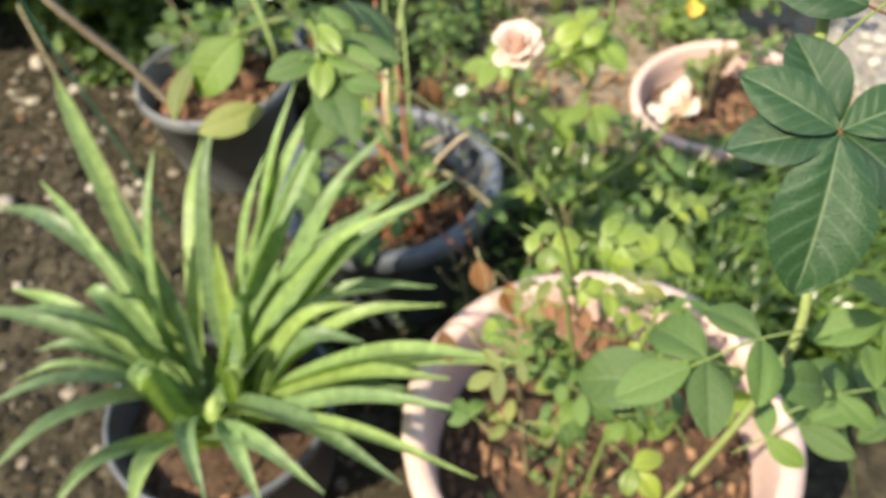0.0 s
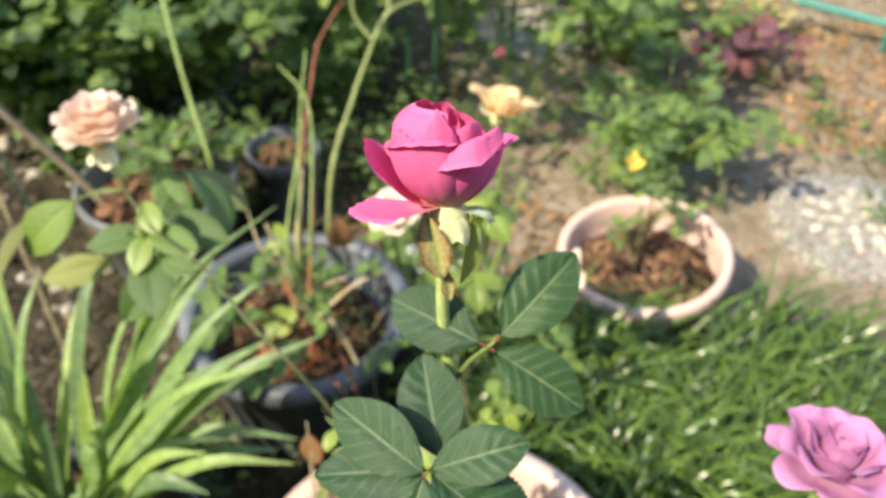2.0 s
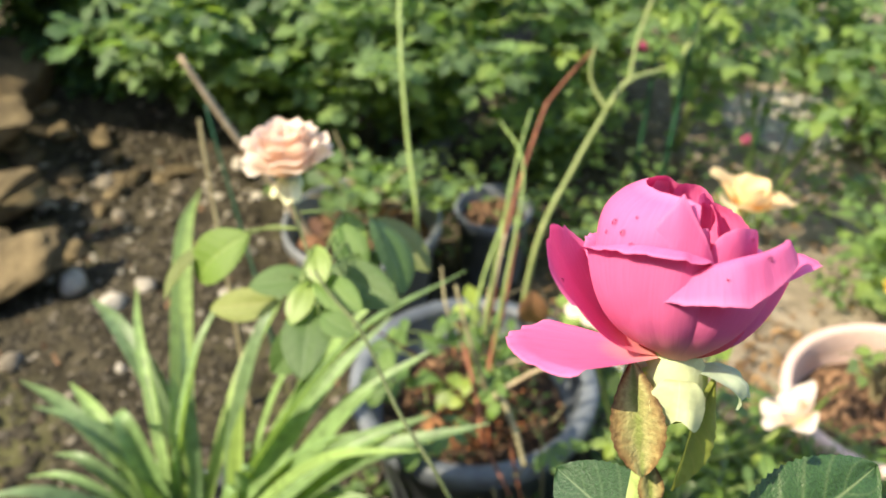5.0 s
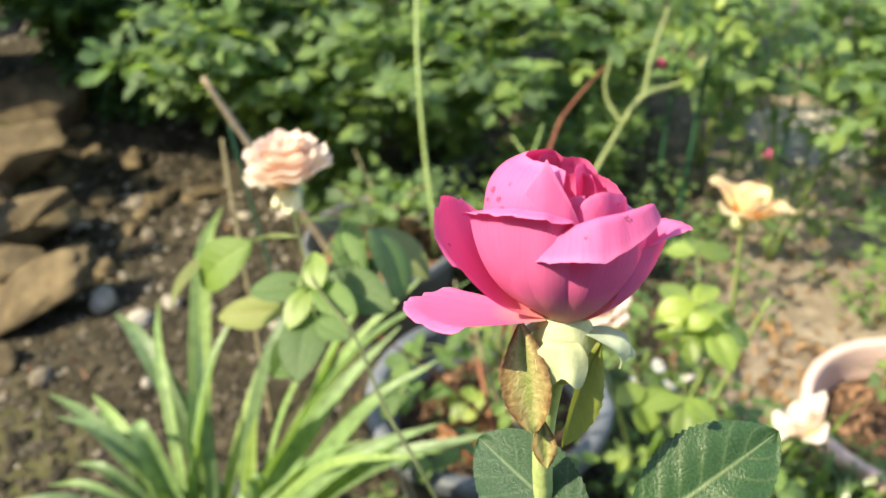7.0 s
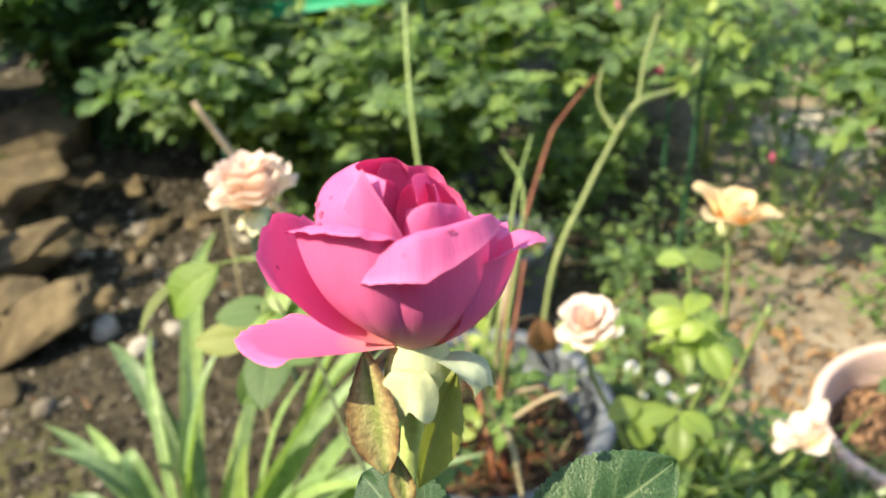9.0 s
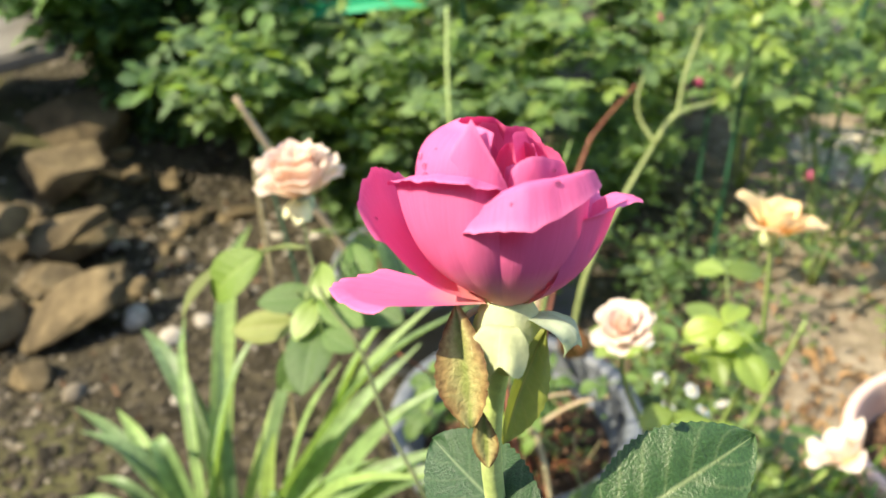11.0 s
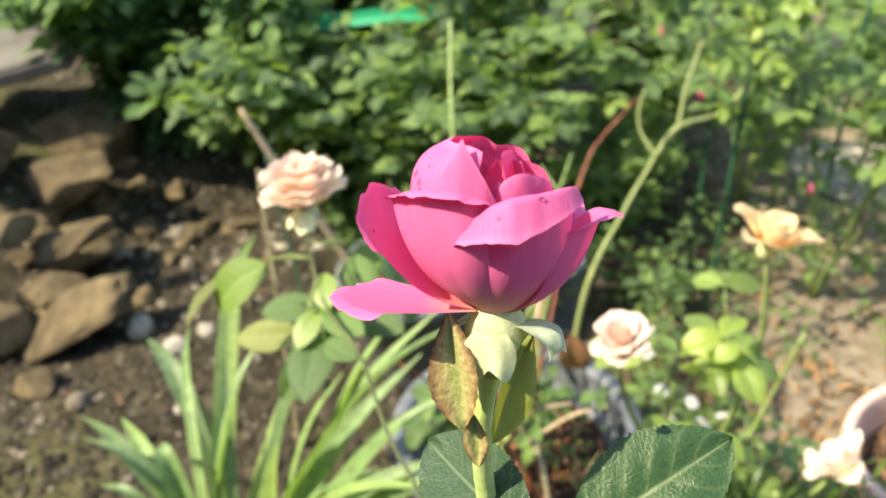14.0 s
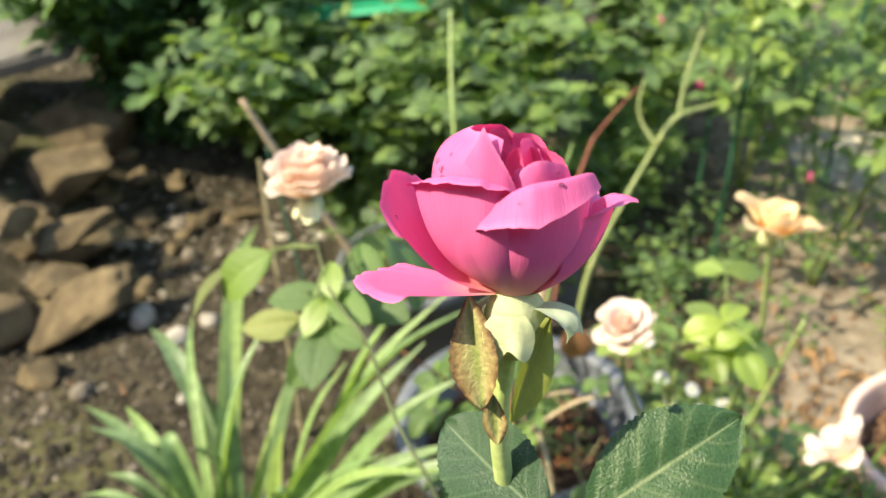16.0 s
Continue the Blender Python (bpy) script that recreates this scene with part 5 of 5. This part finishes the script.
for k in range(18):
    x, y = rnd.uniform(-0.26, 0.0), rnd.uniform(0.9, 1.2)
    a = rnd.uniform(0, 6.28)
    spray(old, (x, y, rnd.uniform(0.27, 0.42)), (math.cos(a), math.sin(a), rnd.uniform(0, 0.3)), (rnd.uniform(-.3, .3), -0.3, 0.9), 0.05, rnd.uniform(0.035, 0.055), rnd.choice([YOUNGS, LEAVES, LEAVES, LEAVES]), STEM, rnd.choice([3, 3, 5]), "", 300 + k)

g = np.random.default_rng(77)
fib = []
for k in range(90):
    x, y = g.normal(-0.16, 0.05), g.normal(1.07, 0.045)
    a, l_ = g.uniform(0, 6.28), g.uniform(0.02, 0.06)
    fib.append(tube([(x, y, 0.2), (x + math.cos(a) * l_ * 0.5, y + math.sin(a) * l_ * 0.5, 0.203 + g.uniform(0, 0.02)), (x + math.cos(a) * l_, y + math.sin(a) * l_, 0.203 + g.uniform(0, 0.012))], 0.0013, 0.0006, 4, 3))
tagged(part("dry_fibre", mesh_of("dry fibre", *joined(fib), HAIR), old, "rust-red dry roots and fibre"), kind="stuff")
compound_leaf(old, [(-0.12, 1.08, 0.46), (-0.09, 1.12, 0.46), (-0.075, 1.13, 0.455)], [(1.0, (0.15, -0.2, -0.9), (0.3, -1, 0.2), 0.085)], DRIES, CANE, "curled dry brown leaf hanging from a cane")

# ---- forked cane behind the black pot ----
forked = thing("rose_plant", (-0.16, 1.36, 0.0), "tall bare forked rose cane with leafy tips", "rose")
for line, r, m_ in (([(-0.17, 1.36, -0.02), (-0.15, 1.42, 0.3), (-0.11, 1.52, 0.44), (-0.076, 1.605, 0.525)], 0.0062, FORK), ([(-0.076, 1.605, 0.525), (-0.046, 1.64, 0.574), (0.022, 1.74, 0.575), (0.051, 1.82, 0.634), (0.068, 1.9, 0.703), (0.119, 2.0, 0.762)], 0.0056, FORK),
                    ([(-0.076, 1.605, 0.525), (-0.11, 1.62, 0.562), (-0.12, 1.63, 0.597), (-0.117, 1.65, 0.635)], 0.0042, FORK), ([(-0.046, 1.64, 0.574), (-0.047, 1.68, 0.632), (-0.037, 1.72, 0.695), (-0.02, 1.76, 0.78)], 0.004, FORK)):
    part("cane", mesh_of("forked cane", *tube(line, r, r * 0.65, 8, 7, 0.1, 12), m_), forked, "smooth yellow-green cane")
rnd = random.Random(23)
for k in range(56):
    t = rnd.random()
    x, y, z = -0.2 + 0.5 * t + rnd.uniform(-.06, .06), 1.72 + 0.22 * t, 0.58 + 0.3 * rnd.random()
    a = rnd.uniform(0, 6.28)
    spray(forked, (x, y, z), (math.cos(a), math.sin(a), rnd.uniform(-0.2, 0.3)), (rnd.uniform(-.3, .3), -0.3, 0.9), 0.06, rnd.uniform(0.034, 0.052), rnd.choice([LEAVES, LEAVES, YOUNGS]), STEM, 5, "", 400 + k)


# ---- shrubs further back ----
def bush(base, height, spread, canes, leaves, size, mat, label, lean=(0, 0), seed=0, stem=STEM, low=0.25, flowers=(), category="shrub", name="shrub"):
    """A shrub: arching canes as parts, its crown of small leaves in clusters along them."""
    t = thing(name, base, label, category, "background shrubs")
    g = np.random.default_rng(seed)
    b = np.array(base)
    pts = []
    for k in range(canes):
        a = g.uniform(0, 2 * np.pi)
        out = np.array([math.cos(a), math.sin(a), 0]) * spread * math.sqrt(g.uniform(0.05, 1)) + np.array([*lean, 0]) * g.uniform(0.4, 1)
        h = height * g.uniform(0.7, 1.05)
        line = [b + [0, 0, -0.02], b + out * 0.25 + [0, 0, h * 0.4], b + out * 0.6 + [0, 0, h * 0.78], b + out + [0, 0, h * (0.95 - 0.1 * g.random())]]
        part("cane", mesh_of("shrub cane", *tube([tuple(q) for q in line], 0.004, 0.0016, 6, 4, 0.08, k), stem), t)
        sm = np.array([tuple(q) for q in smooth_line([tuple(q) for q in line], 8)])
        pts.append(sm[int(len(sm) * low):])
    pts = np.concatenate(pts)
    nodes = pts[g.integers(0, len(pts), leaves // 5)]
    bases, alongs, ups = [], [], []
    for q in nodes:
        a, e = g.uniform(0, 6.28), g.normal(0.05, 0.35)
        d = np.array([math.cos(a), math.sin(a), e])
        side = np.array([-d[1], d[0], 0])
        s = size * 1.1
        q = q + g.normal(0, 0.012, 3)
        for off, sd in ((1.9, 0), (1.3, 1), (1.3, -1), (0.6, 1), (0.6, -1)):
            bases.append(q + d * off * s * 0.8)
            alongs.append(d * (1 if sd == 0 else 0.5) + side * sd + g.normal(0, 0.18, 3))
            ups.append(np.array([0, -0.15, 1]) + g.normal(0, 0.35, 3))
    n = len(bases)
    crown = part("crown", leaf_cloud("crown of leaves", np.array(bases), np.array(alongs), np.array(ups), size * g.uniform(0.7, 1.25, n), mat), t)
    tagged(crown, "", kind="stuff")
    for q, m_ in flowers:
        bud = rock_mesh("bud", (0.012, 0.012, 0.014), m_, 3, 1.0, 0.4)
        part("bud", bud, t, "small deep pink bud", Matrix.Translation(q))
    return t


potted = bush((0.5, 1.40, 0.16), 0.2, 0.1, 6, 40, 0.028, FAR_LEAF, "pruned grey rose stump sprouting in a pink pot", (-0.02, -0.02), 31, low=0.6, stem=CANE)
grey_rose = bush((-0.54, 1.45, 0.18), 0.24, 0.15, 9, 110, 0.042, FAR_LEAF, "small leafy rose in a grey nursery pot", (0.03, 0.0), 64, low=0.45, stem=CANE)
for k, (x, y, z, a) in enumerate([(-0.52, 1.42, 0.24, 0.4), (-0.47, 1.44, 0.25, 2.4), (-0.58, 1.4, 0.24, 4.0)]):
    spray(grey_rose, (x, y, z), (math.cos(a), math.sin(a), 0.2), (0.2, -0.6, 0.7), 0.04, 0.05, DRIES, CANE, 3, "curled dry brown leaf", 340 + k)
low_rose = bush((0.60, 1.86, 0.0), 0.31, 0.25, 18, 560, 0.04, FAR_LEAF, "low leafy rose bush with a yellow bloom on bare soil", (0.02, 0.0), 61, low=0.25)
part("cane", mesh_of("yellow bloom cane", *tube([(0.6, 1.86, -0.02), (0.56, 1.76, 0.12), (0.51, 1.65, 0.22)], 0.003, 0.002, 6, 5, 0.06, 3), STEM), low_rose)
for line in ([(0.5, 1.4, 0.14), (0.49, 1.41, 0.2), (0.50, 1.43, 0.27)], [(0.495, 1.4, 0.18), (0.46, 1.40, 0.24), (0.44, 1.40, 0.26)], [(0.5, 1.42, 0.2), (0.53, 1.43, 0.25), (0.56, 1.42, 0.27)]):
    part("trunk", mesh_of("grey trunk", *tube(line, 0.011, 0.007, 10, 6, 0.2, 8), CANE), potted, "grey weathered rose trunk")
flower(low_rose, pose(0.51, 1.645, 0.225, 45, 10, 0) @ Matrix.Scale(0.62, 4), LOOSE[:5], petal_material("clear yellow petal", (0.9, 0.4, 0.1), (0.95, 0.7, 0.12)), "small yellow-orange bloom", (), 0.006)
bush((-1.5, 2.05, 0.03), 0.75, 0.42, 24, 3600, 0.052, DIM_LEAF, "dense leafy shrub over dark shade", (0.08, -0.2), 32, low=0.2)
bush((-1.1, 2.02, 0.0), 0.66, 0.38, 20, 2100, 0.05, FAR_LEAF, "dense leafy rose shrub with long canes", (0.16, -0.26), 33, low=0.25)
bush((-0.68, 2.07, 0.09), 0.62, 0.42, 20, 1700, 0.05, FAR_LEAF, "rose shrub in a black pot tied to a stake", (0.08, -0.2), 34, low=0.14)
bush((-0.93, 1.84, 0.0), 0.52, 0.26, 22, 2400, 0.042, FAR_LEAF, "leafy rose shrub below a green rail", (0.0, -0.02), 63, low=0.1)
bush((-0.30, 2.12, 0.0), 0.32, 0.25, 26, 2600, 0.028, FAR_LEAF, "low dense dark green bush", (0, 0), 35, low=0.12)
bush((-0.35, 2.5, 0.0), 0.72, 0.42, 16, 1300, 0.048, FAR_LEAF, "leafy rose shrub with pink buds", (0.05, -0.2), 36, low=0.15, flowers=[((-0.10, 2.15, 0.42), BUDPINK), ((-0.17, 2.2, 0.53), BUDPINK), ((0.19, 2.15, 0.21), BUDPINK), ((0.15, 2.24, 0.36), BUDPINK), ((-0.22, 2.2, 0.55), BUDPINK)])
bush((0.0, 2.40, 0.0), 0.6, 0.28, 10, 260, 0.044, FAR_LEAF, "open rose shrub with thin stems", (0.04, -0.1), 48, low=0.35)
bush((0.24, 2.0, 0.0), 0.78, 0.3, 9, 320, 0.046, FAR_LEAF, "tall airy rose shrub with leafy tops", (0.1, -0.02), 62, low=0.68)
bush((0.35, 2.95, 0.0), 0.6, 0.5, 16, 1100, 0.046, FAR_LEAF, "leafy shrub behind the pavers", (0, -0.1), 37, low=0.12)
bush((-1.78, 1.98, 0.1), 0.8, 0.36, 24, 4200, 0.055, DIM_LEAF, "tall lush deep green herb clump", (0.14, -0.14), 38, low=0.1)
bush((-0.85, 2.6, 0.0), 0.95, 0.55, 20, 2400, 0.052, FAR_LEAF, "tall leafy shrub at the back of the bed", (0, -0.15), 39, low=0.1)
bush((-1.6, 2.8, 0.0), 1.1, 0.6, 24, 4200, 0.055, DIM_LEAF, "tall dark shrub at the back of the bed", (0, 0), 40, low=0.1)
bush((0.6, 2.5, 0.0), 0.3, 0.3, 18, 700, 0.038, FAR_LEAF, "open leafy shrub on bare soil", (0.05, -0.05), 41)
bush((0.98, 2.5, 0.0), 0.18, 0.1, 7, 50, 0.06, RED_LEAF, "low seedling with dark red leaves", (0, 0), 42, stem=RED_CANE, low=0.3)
for k, (x, y) in enumerate([(0.57, 2.62), (0.86, 2.76), (0.80, 2.2)]):
    bush((x, y, 0.0), 0.2, 0.08, 5, 35, 0.065, RED_LEAF, "low seedling with dark red leaves", (0, 0), 142 + k, stem=RED_CANE, low=0.4)
bush((0.97, 2.72, 0.0), 0.16, 0.24, 26, 2200, 0.018, DRY_GRASS, "patch of pale dry herbs", (0, 0), 43, stem=CANE, low=0.2)
bush((1.75, 2.75, 0.0), 0.4, 0.3, 12, 1200, 0.026, FAR_LEAF, "sparse shrub behind a net fence", (0, 0), 44)
bush((0.95, 3.4, 0.0), 0.6, 0.6, 16, 1300, 0.048, FAR_LEAF, "leafy shrub in the distance", (0, 0), 45, low=0.1)
bush((-0.1, 3.3, 0.0), 0.85, 0.65, 18, 1700, 0.052, FAR_LEAF, "tall leafy shrub in the distance", (0, 0), 46, low=0.1)
bush((-2.5, 2.8, 0.1), 1.1, 0.65, 22, 4000, 0.055, DIM_LEAF, "tall dark shrub behind the rock heap", (0, 0), 47, low=0.1)
bush((2.0, 3.4, 0.0), 0.7, 0.6, 22, 3000, 0.045, DIM_LEAF, "leafy shrub in the distance", (0, 0), 49, low=0.1)

# emerald plastic rail on two stakes among the shrubs
rail = thing("plant_support", (-0.97, 2.0, 0.0), "emerald green plastic rail on two stakes among shrubs", "plant support")
part("rail", mesh_of("support rail", *strip([(-1.13, 1.93, 0.575), (-1.02, 1.975, 0.587), (-0.90, 2.03, 0.595), (-0.79, 2.08, 0.592)], [0.036, 0.038, 0.038, 0.034], up=(0.4, -0.8, 0.45), cup=0.3)[:2], EMERALD), rail)
for x, y, z in ((-1.1, 1.95, 0.575), (-0.82, 2.075, 0.585)):
    part("stake", mesh_of("support stake", *tube([(x, y, -0.02), (x, y + 0.003, z * 0.5), (x, y, z)], 0.005, 0.005, 8, 4, 0.1, 2), STAKE), rail)

# ---- weeds and daisies between the pots ----
def weeds(name, n, boxes, size, mat, label, seed):
    g = np.random.default_rng(seed)
    bases = []
    for x0, x1, y0, y1, z0, z1, share in boxes:
        k = int(n * share)
        p = np.stack([g.uniform(x0, x1, k), g.uniform(y0, y1, k), g.uniform(z0, z1, k)], 1)
        clump = p[g.integers(0, max(k // 9, 1), k)] + g.normal(0, 1, (k, 3)) * np.array([0.022, 0.022, 0.02])
        clump[:, 2] = np.maximum(clump[:, 2], 0.01)
        bases.append(clump)
    bases = np.concatenate(bases)
    m_ = len(bases)
    d = np.stack([g.normal(0, 1, m_), g.normal(0, 1, m_), g.uniform(-0.1, 0.5, m_)], 1)
    u = np.array([0, -0.1, 1.0]) + g.normal(0, 0.35, (m_, 3))
    ob = new(name, leaf_cloud(name, bases, d, u, size * g.uniform(0.6, 1.3, m_), mat))
    return tagged(ob, label, "weeds", kind="stuff")


weeds("low_weeds", 2600, [(-0.02, 0.42, 0.74, 1.3, 0.02, 0.14, 0.25), (-0.1, 0.2, 1.3, 1.6, 0.02, 0.12, 0.15), (-0.55, -0.1, 0.75, 1.0, 0.01, 0.06, 0.1), (-0.2, 1.5, 1.7, 2.4, 0.01, 0.07, 0.25), (-0.3, 0.55, 1.75, 2.3, 0.02, 0.2, 0.15), (-0.55, 0.0, 1.6, 2.0, 0.02, 0.22, 0.25)], 0.024, FAR_LEAF, "low green weeds and clover between the pots", 71)
weeds("pot_weeds", 420, [(-0.28, -0.03, 0.98, 1.22, 0.195, 0.225, 0.45), (-0.02, 0.28, 0.39, 0.70, 0.245, 0.27, 0.55)], 0.013, FAR_LEAF, "small green seedlings on the potting soil", 72)


def daisy(at, size, tilt, seed):
    t = thing("daisy", (at[0], at[1], 0.0), "small white daisy on a thin stem", "flower", "white daisies")
    rnd = random.Random(seed)
    part("stem", mesh_of("daisy stem", *tube([(at[0] + 0.02, at[1] + 0.02, 0.0), (at[0] + 0.01, at[1], at[2] * 0.6), at], 0.0012, 0.0009, 6, 5), STEM), t)
    head = Matrix.Translation(at) @ pose(0, 0, 0, tilt, rnd.uniform(-20, 20), rnd.uniform(0, 360))
    part("centre", rock_mesh("daisy eye", (size * 0.28, size * 0.28, size * 0.16), EYE_YELLOW, 2, 1.0, 0.1, 2), t, "yellow daisy centre", head)
    me = CACHE.setdefault("daisy", mesh_of("daisy petal", *blade(1.0, 0.3, 0.1, 0.25, 0, 6, 2, 0.6)[:2], DAISY, blade(1.0, 0.3, 0.1, 0.25, 0, 6, 2, 0.6)[2]))
    for k in range(13):
        part("petal", me, t, m=head @ pose(0, 0, 0.001, 0, 0, 360 / 13 * k + rnd.uniform(-6, 6)) @ Matrix.Translation((0, size * 0.2, 0)) @ Matrix.Scale(size * 0.85, 4))
    return t


for k, (x, y, z) in enumerate([(0.09, 1.3, 0.22), (0.06, 1.27, 0.2), (0.12, 1.24, 0.24), (0.03, 1.33, 0.2), (0.14, 1.33, 0.18), (-0.03, 0.78, 0.14), (0.0, 0.82, 0.1), (-0.06, 0.83, 0.12), (-0.09, 0.76, 0.1), (-0.02, 1.42, 0.2)]):
    daisy((x, y, z), 0.014, -25, k)

# lime cane and stakes
lime = thing("rose_plant", (-0.47, 1.52, 0.19), "single tall lime-green rose shoot", "rose")
part("cane", mesh_of("lime cane", *tube([(-0.445, 1.50, 0.18), (-0.397, 1.415, 0.322), (-0.443, 1.485, 0.472), (-0.487, 1.570, 0.607), (-0.529, 1.670, 0.727)], 0.005, 0.0035, 8, 8, 0.06, 13), LIME), lime)


def stake(base, top, label, r=0.0055):
    b, t_ = Vector(base), Vector(top)
    ob = thing("garden_stake", base, label, "stake", "green stakes")
    n = 26
    line = [b.lerp(t_, i / n) for i in range(n + 1)]
    verts, faces = tube(line, r, r, 8, 1, 0.12, 3)
    part("rod", mesh_of("stake rod", verts, faces, STAKE), ob)
    d = (t_ - b).normalized()
    v2, f2 = tube([t_ - d * 0.003, t_ + d * 0.006, t_ + d * 0.012], r * 1.25, r * 0.5, 8, 3)
    part("cap", mesh_of("stake cap", v2, f2, STAKE), ob)
    return ob


stake((0.02, 1.85, -0.02), (0.035, 1.92, 0.62), "thin dark green plastic-coated plant stake")
stake((-0.06, 2.03, -0.02), (-0.05, 2.05, 0.5), "thin dark green plastic-coated plant stake")
stake((0.22, 2.4, -0.02), (0.23, 2.42, 0.6), "thin dark green plastic-coated plant stake")
stake((-0.65, 2.02, 0.14), (-0.68, 2.03, 0.85), "dark green stake in a black pot, tied with green twine")
tie = new("twine_tie", mesh_of("twine tie", *joined([tube([(-0.66 + 0.012 * math.cos(a), 2.02 + 0.012 * math.sin(a), 0.36 + 0.006 * k + 0.003 * math.sin(a)) for a in np.linspace(0, 6.28, 9)], 0.002, 0.002, 6, 3) for k in range(3)]), EMERALD))
tagged(tie, "green twine tied round a stake", "twine")


def stick(name, line, r, mat, label, seed=0, taper=0.7):
    ob = new(name, mesh_of(name, *tube(line, r, r * taper, 8, 6, 0.15, seed), mat))
    return tagged(ob, label, "stick")


stick("bamboo_stick", [(-0.612, 1.38, 0.19), (-0.678, 1.37, 0.33), (-0.76, 1.35, 0.48), (-0.832, 1.335, 0.635)], 0.0085, STICK, "thin weathered bamboo stick stuck in a pot", 5)
stick("dry_stalk", [(-0.62, 1.06, 0.0), (-0.70, 1.17, 0.2), (-0.79, 1.29, 0.42), (-0.825, 1.34, 0.5)], 0.0045, CANE, "thin dark dry plant stalk in the soil", 6)
stick("dry_stalk", [(-0.64, 1.20, 0.0), (-0.73, 1.29, 0.2), (-0.83, 1.38, 0.42), (-0.86, 1.41, 0.49)], 0.004, STAKE, "thin green plant stalk in the soil", 7)

# net fence with a teal rail
fence = thing("net_fence", (1.35, 2.82, 0.0), "low garden net on a teal plastic rail", "fence")
part("rail", mesh_of("fence rail", *tube([(0.9, 2.92, 0.12), (1.35, 2.69, 0.11), (2.1, 2.31, 0.09)], 0.012, 0.012, 10, 6), TEAL), fence)
for k in range(3):
    x = 0.95 + 0.5 * k
    y = 2.895 - 0.255 * k
    part("post", mesh_of("fence post", *tube([(x, y, -0.02), (x, y, 0.1), (x, y, 0.2)], 0.008, 0.008, 8, 3), TEAL), fence)
net = []
for k in range(16):
    x = 0.92 + 0.07 * k
    y = 2.91 - 0.51 * (x - 0.92)
    net.append(tube([(x, y, 0.13), (x + 0.03, y - 0.012, 0.06), (x + 0.06, y - 0.026, 0.0)], 0.0012, 0.0012, 4, 2))
    net.append(tube([(x + 0.06, y - 0.026, 0.13), (x + 0.03, y - 0.012, 0.06), (x, y, 0.0)], 0.0012, 0.0012, 4, 2))
tagged(part("net", mesh_of("fence net", *joined(net), STAKE), fence, "thin green netting"), kind="stuff")


# ---- thin dead twigs between the pots ----
twig_rnd = random.Random(55)
for k, (x, y, z, h) in enumerate([(0.02, 0.84, 0.02, 0.4), (0.06, 0.9, 0.02, 0.34), (0.1, 0.8, 0.02, 0.38), (0.0, 0.95, 0.02, 0.42), (0.13, 0.88, 0.02, 0.3), (0.17, 0.95, 0.02, 0.34), (0.22, 0.86, 0.02, 0.26), (-0.02, 0.88, 0.02, 0.32)]):
    lean = (twig_rnd.uniform(-0.06, 0.06), twig_rnd.uniform(-0.06, 0.05))
    twig = thing("dry_twig", (x, y, 0.0), "thin brown dead rose twig with side shoots", "twig", "dead twigs")
    top = (x + lean[0], y + lean[1], h)
    part("stalk", mesh_of("twig stalk", *tube([(x, y, -0.01), (x + lean[0] * 0.3 + 0.01, y + lean[1] * 0.4, h * 0.5), top], 0.0032, 0.0018, 6, 5, 0.2, k), CANE if k % 2 else RED_CANE), twig)
    for j in range(3):
        a, t_ = twig_rnd.uniform(0, 6.28), 0.45 + 0.2 * j
        b = (x + lean[0] * t_ ** 1.3, y + lean[1] * t_, h * t_)
        part("shoot", mesh_of("twig shoot", *tube([b, (b[0] + 0.02 * math.cos(a), b[1] + 0.02 * math.sin(a), b[2] + 0.025), (b[0] + 0.035 * math.cos(a), b[1] + 0.035 * math.sin(a), b[2] + 0.06)], 0.0018, 0.0009, 5, 4, 0.2, j), CANE), twig)
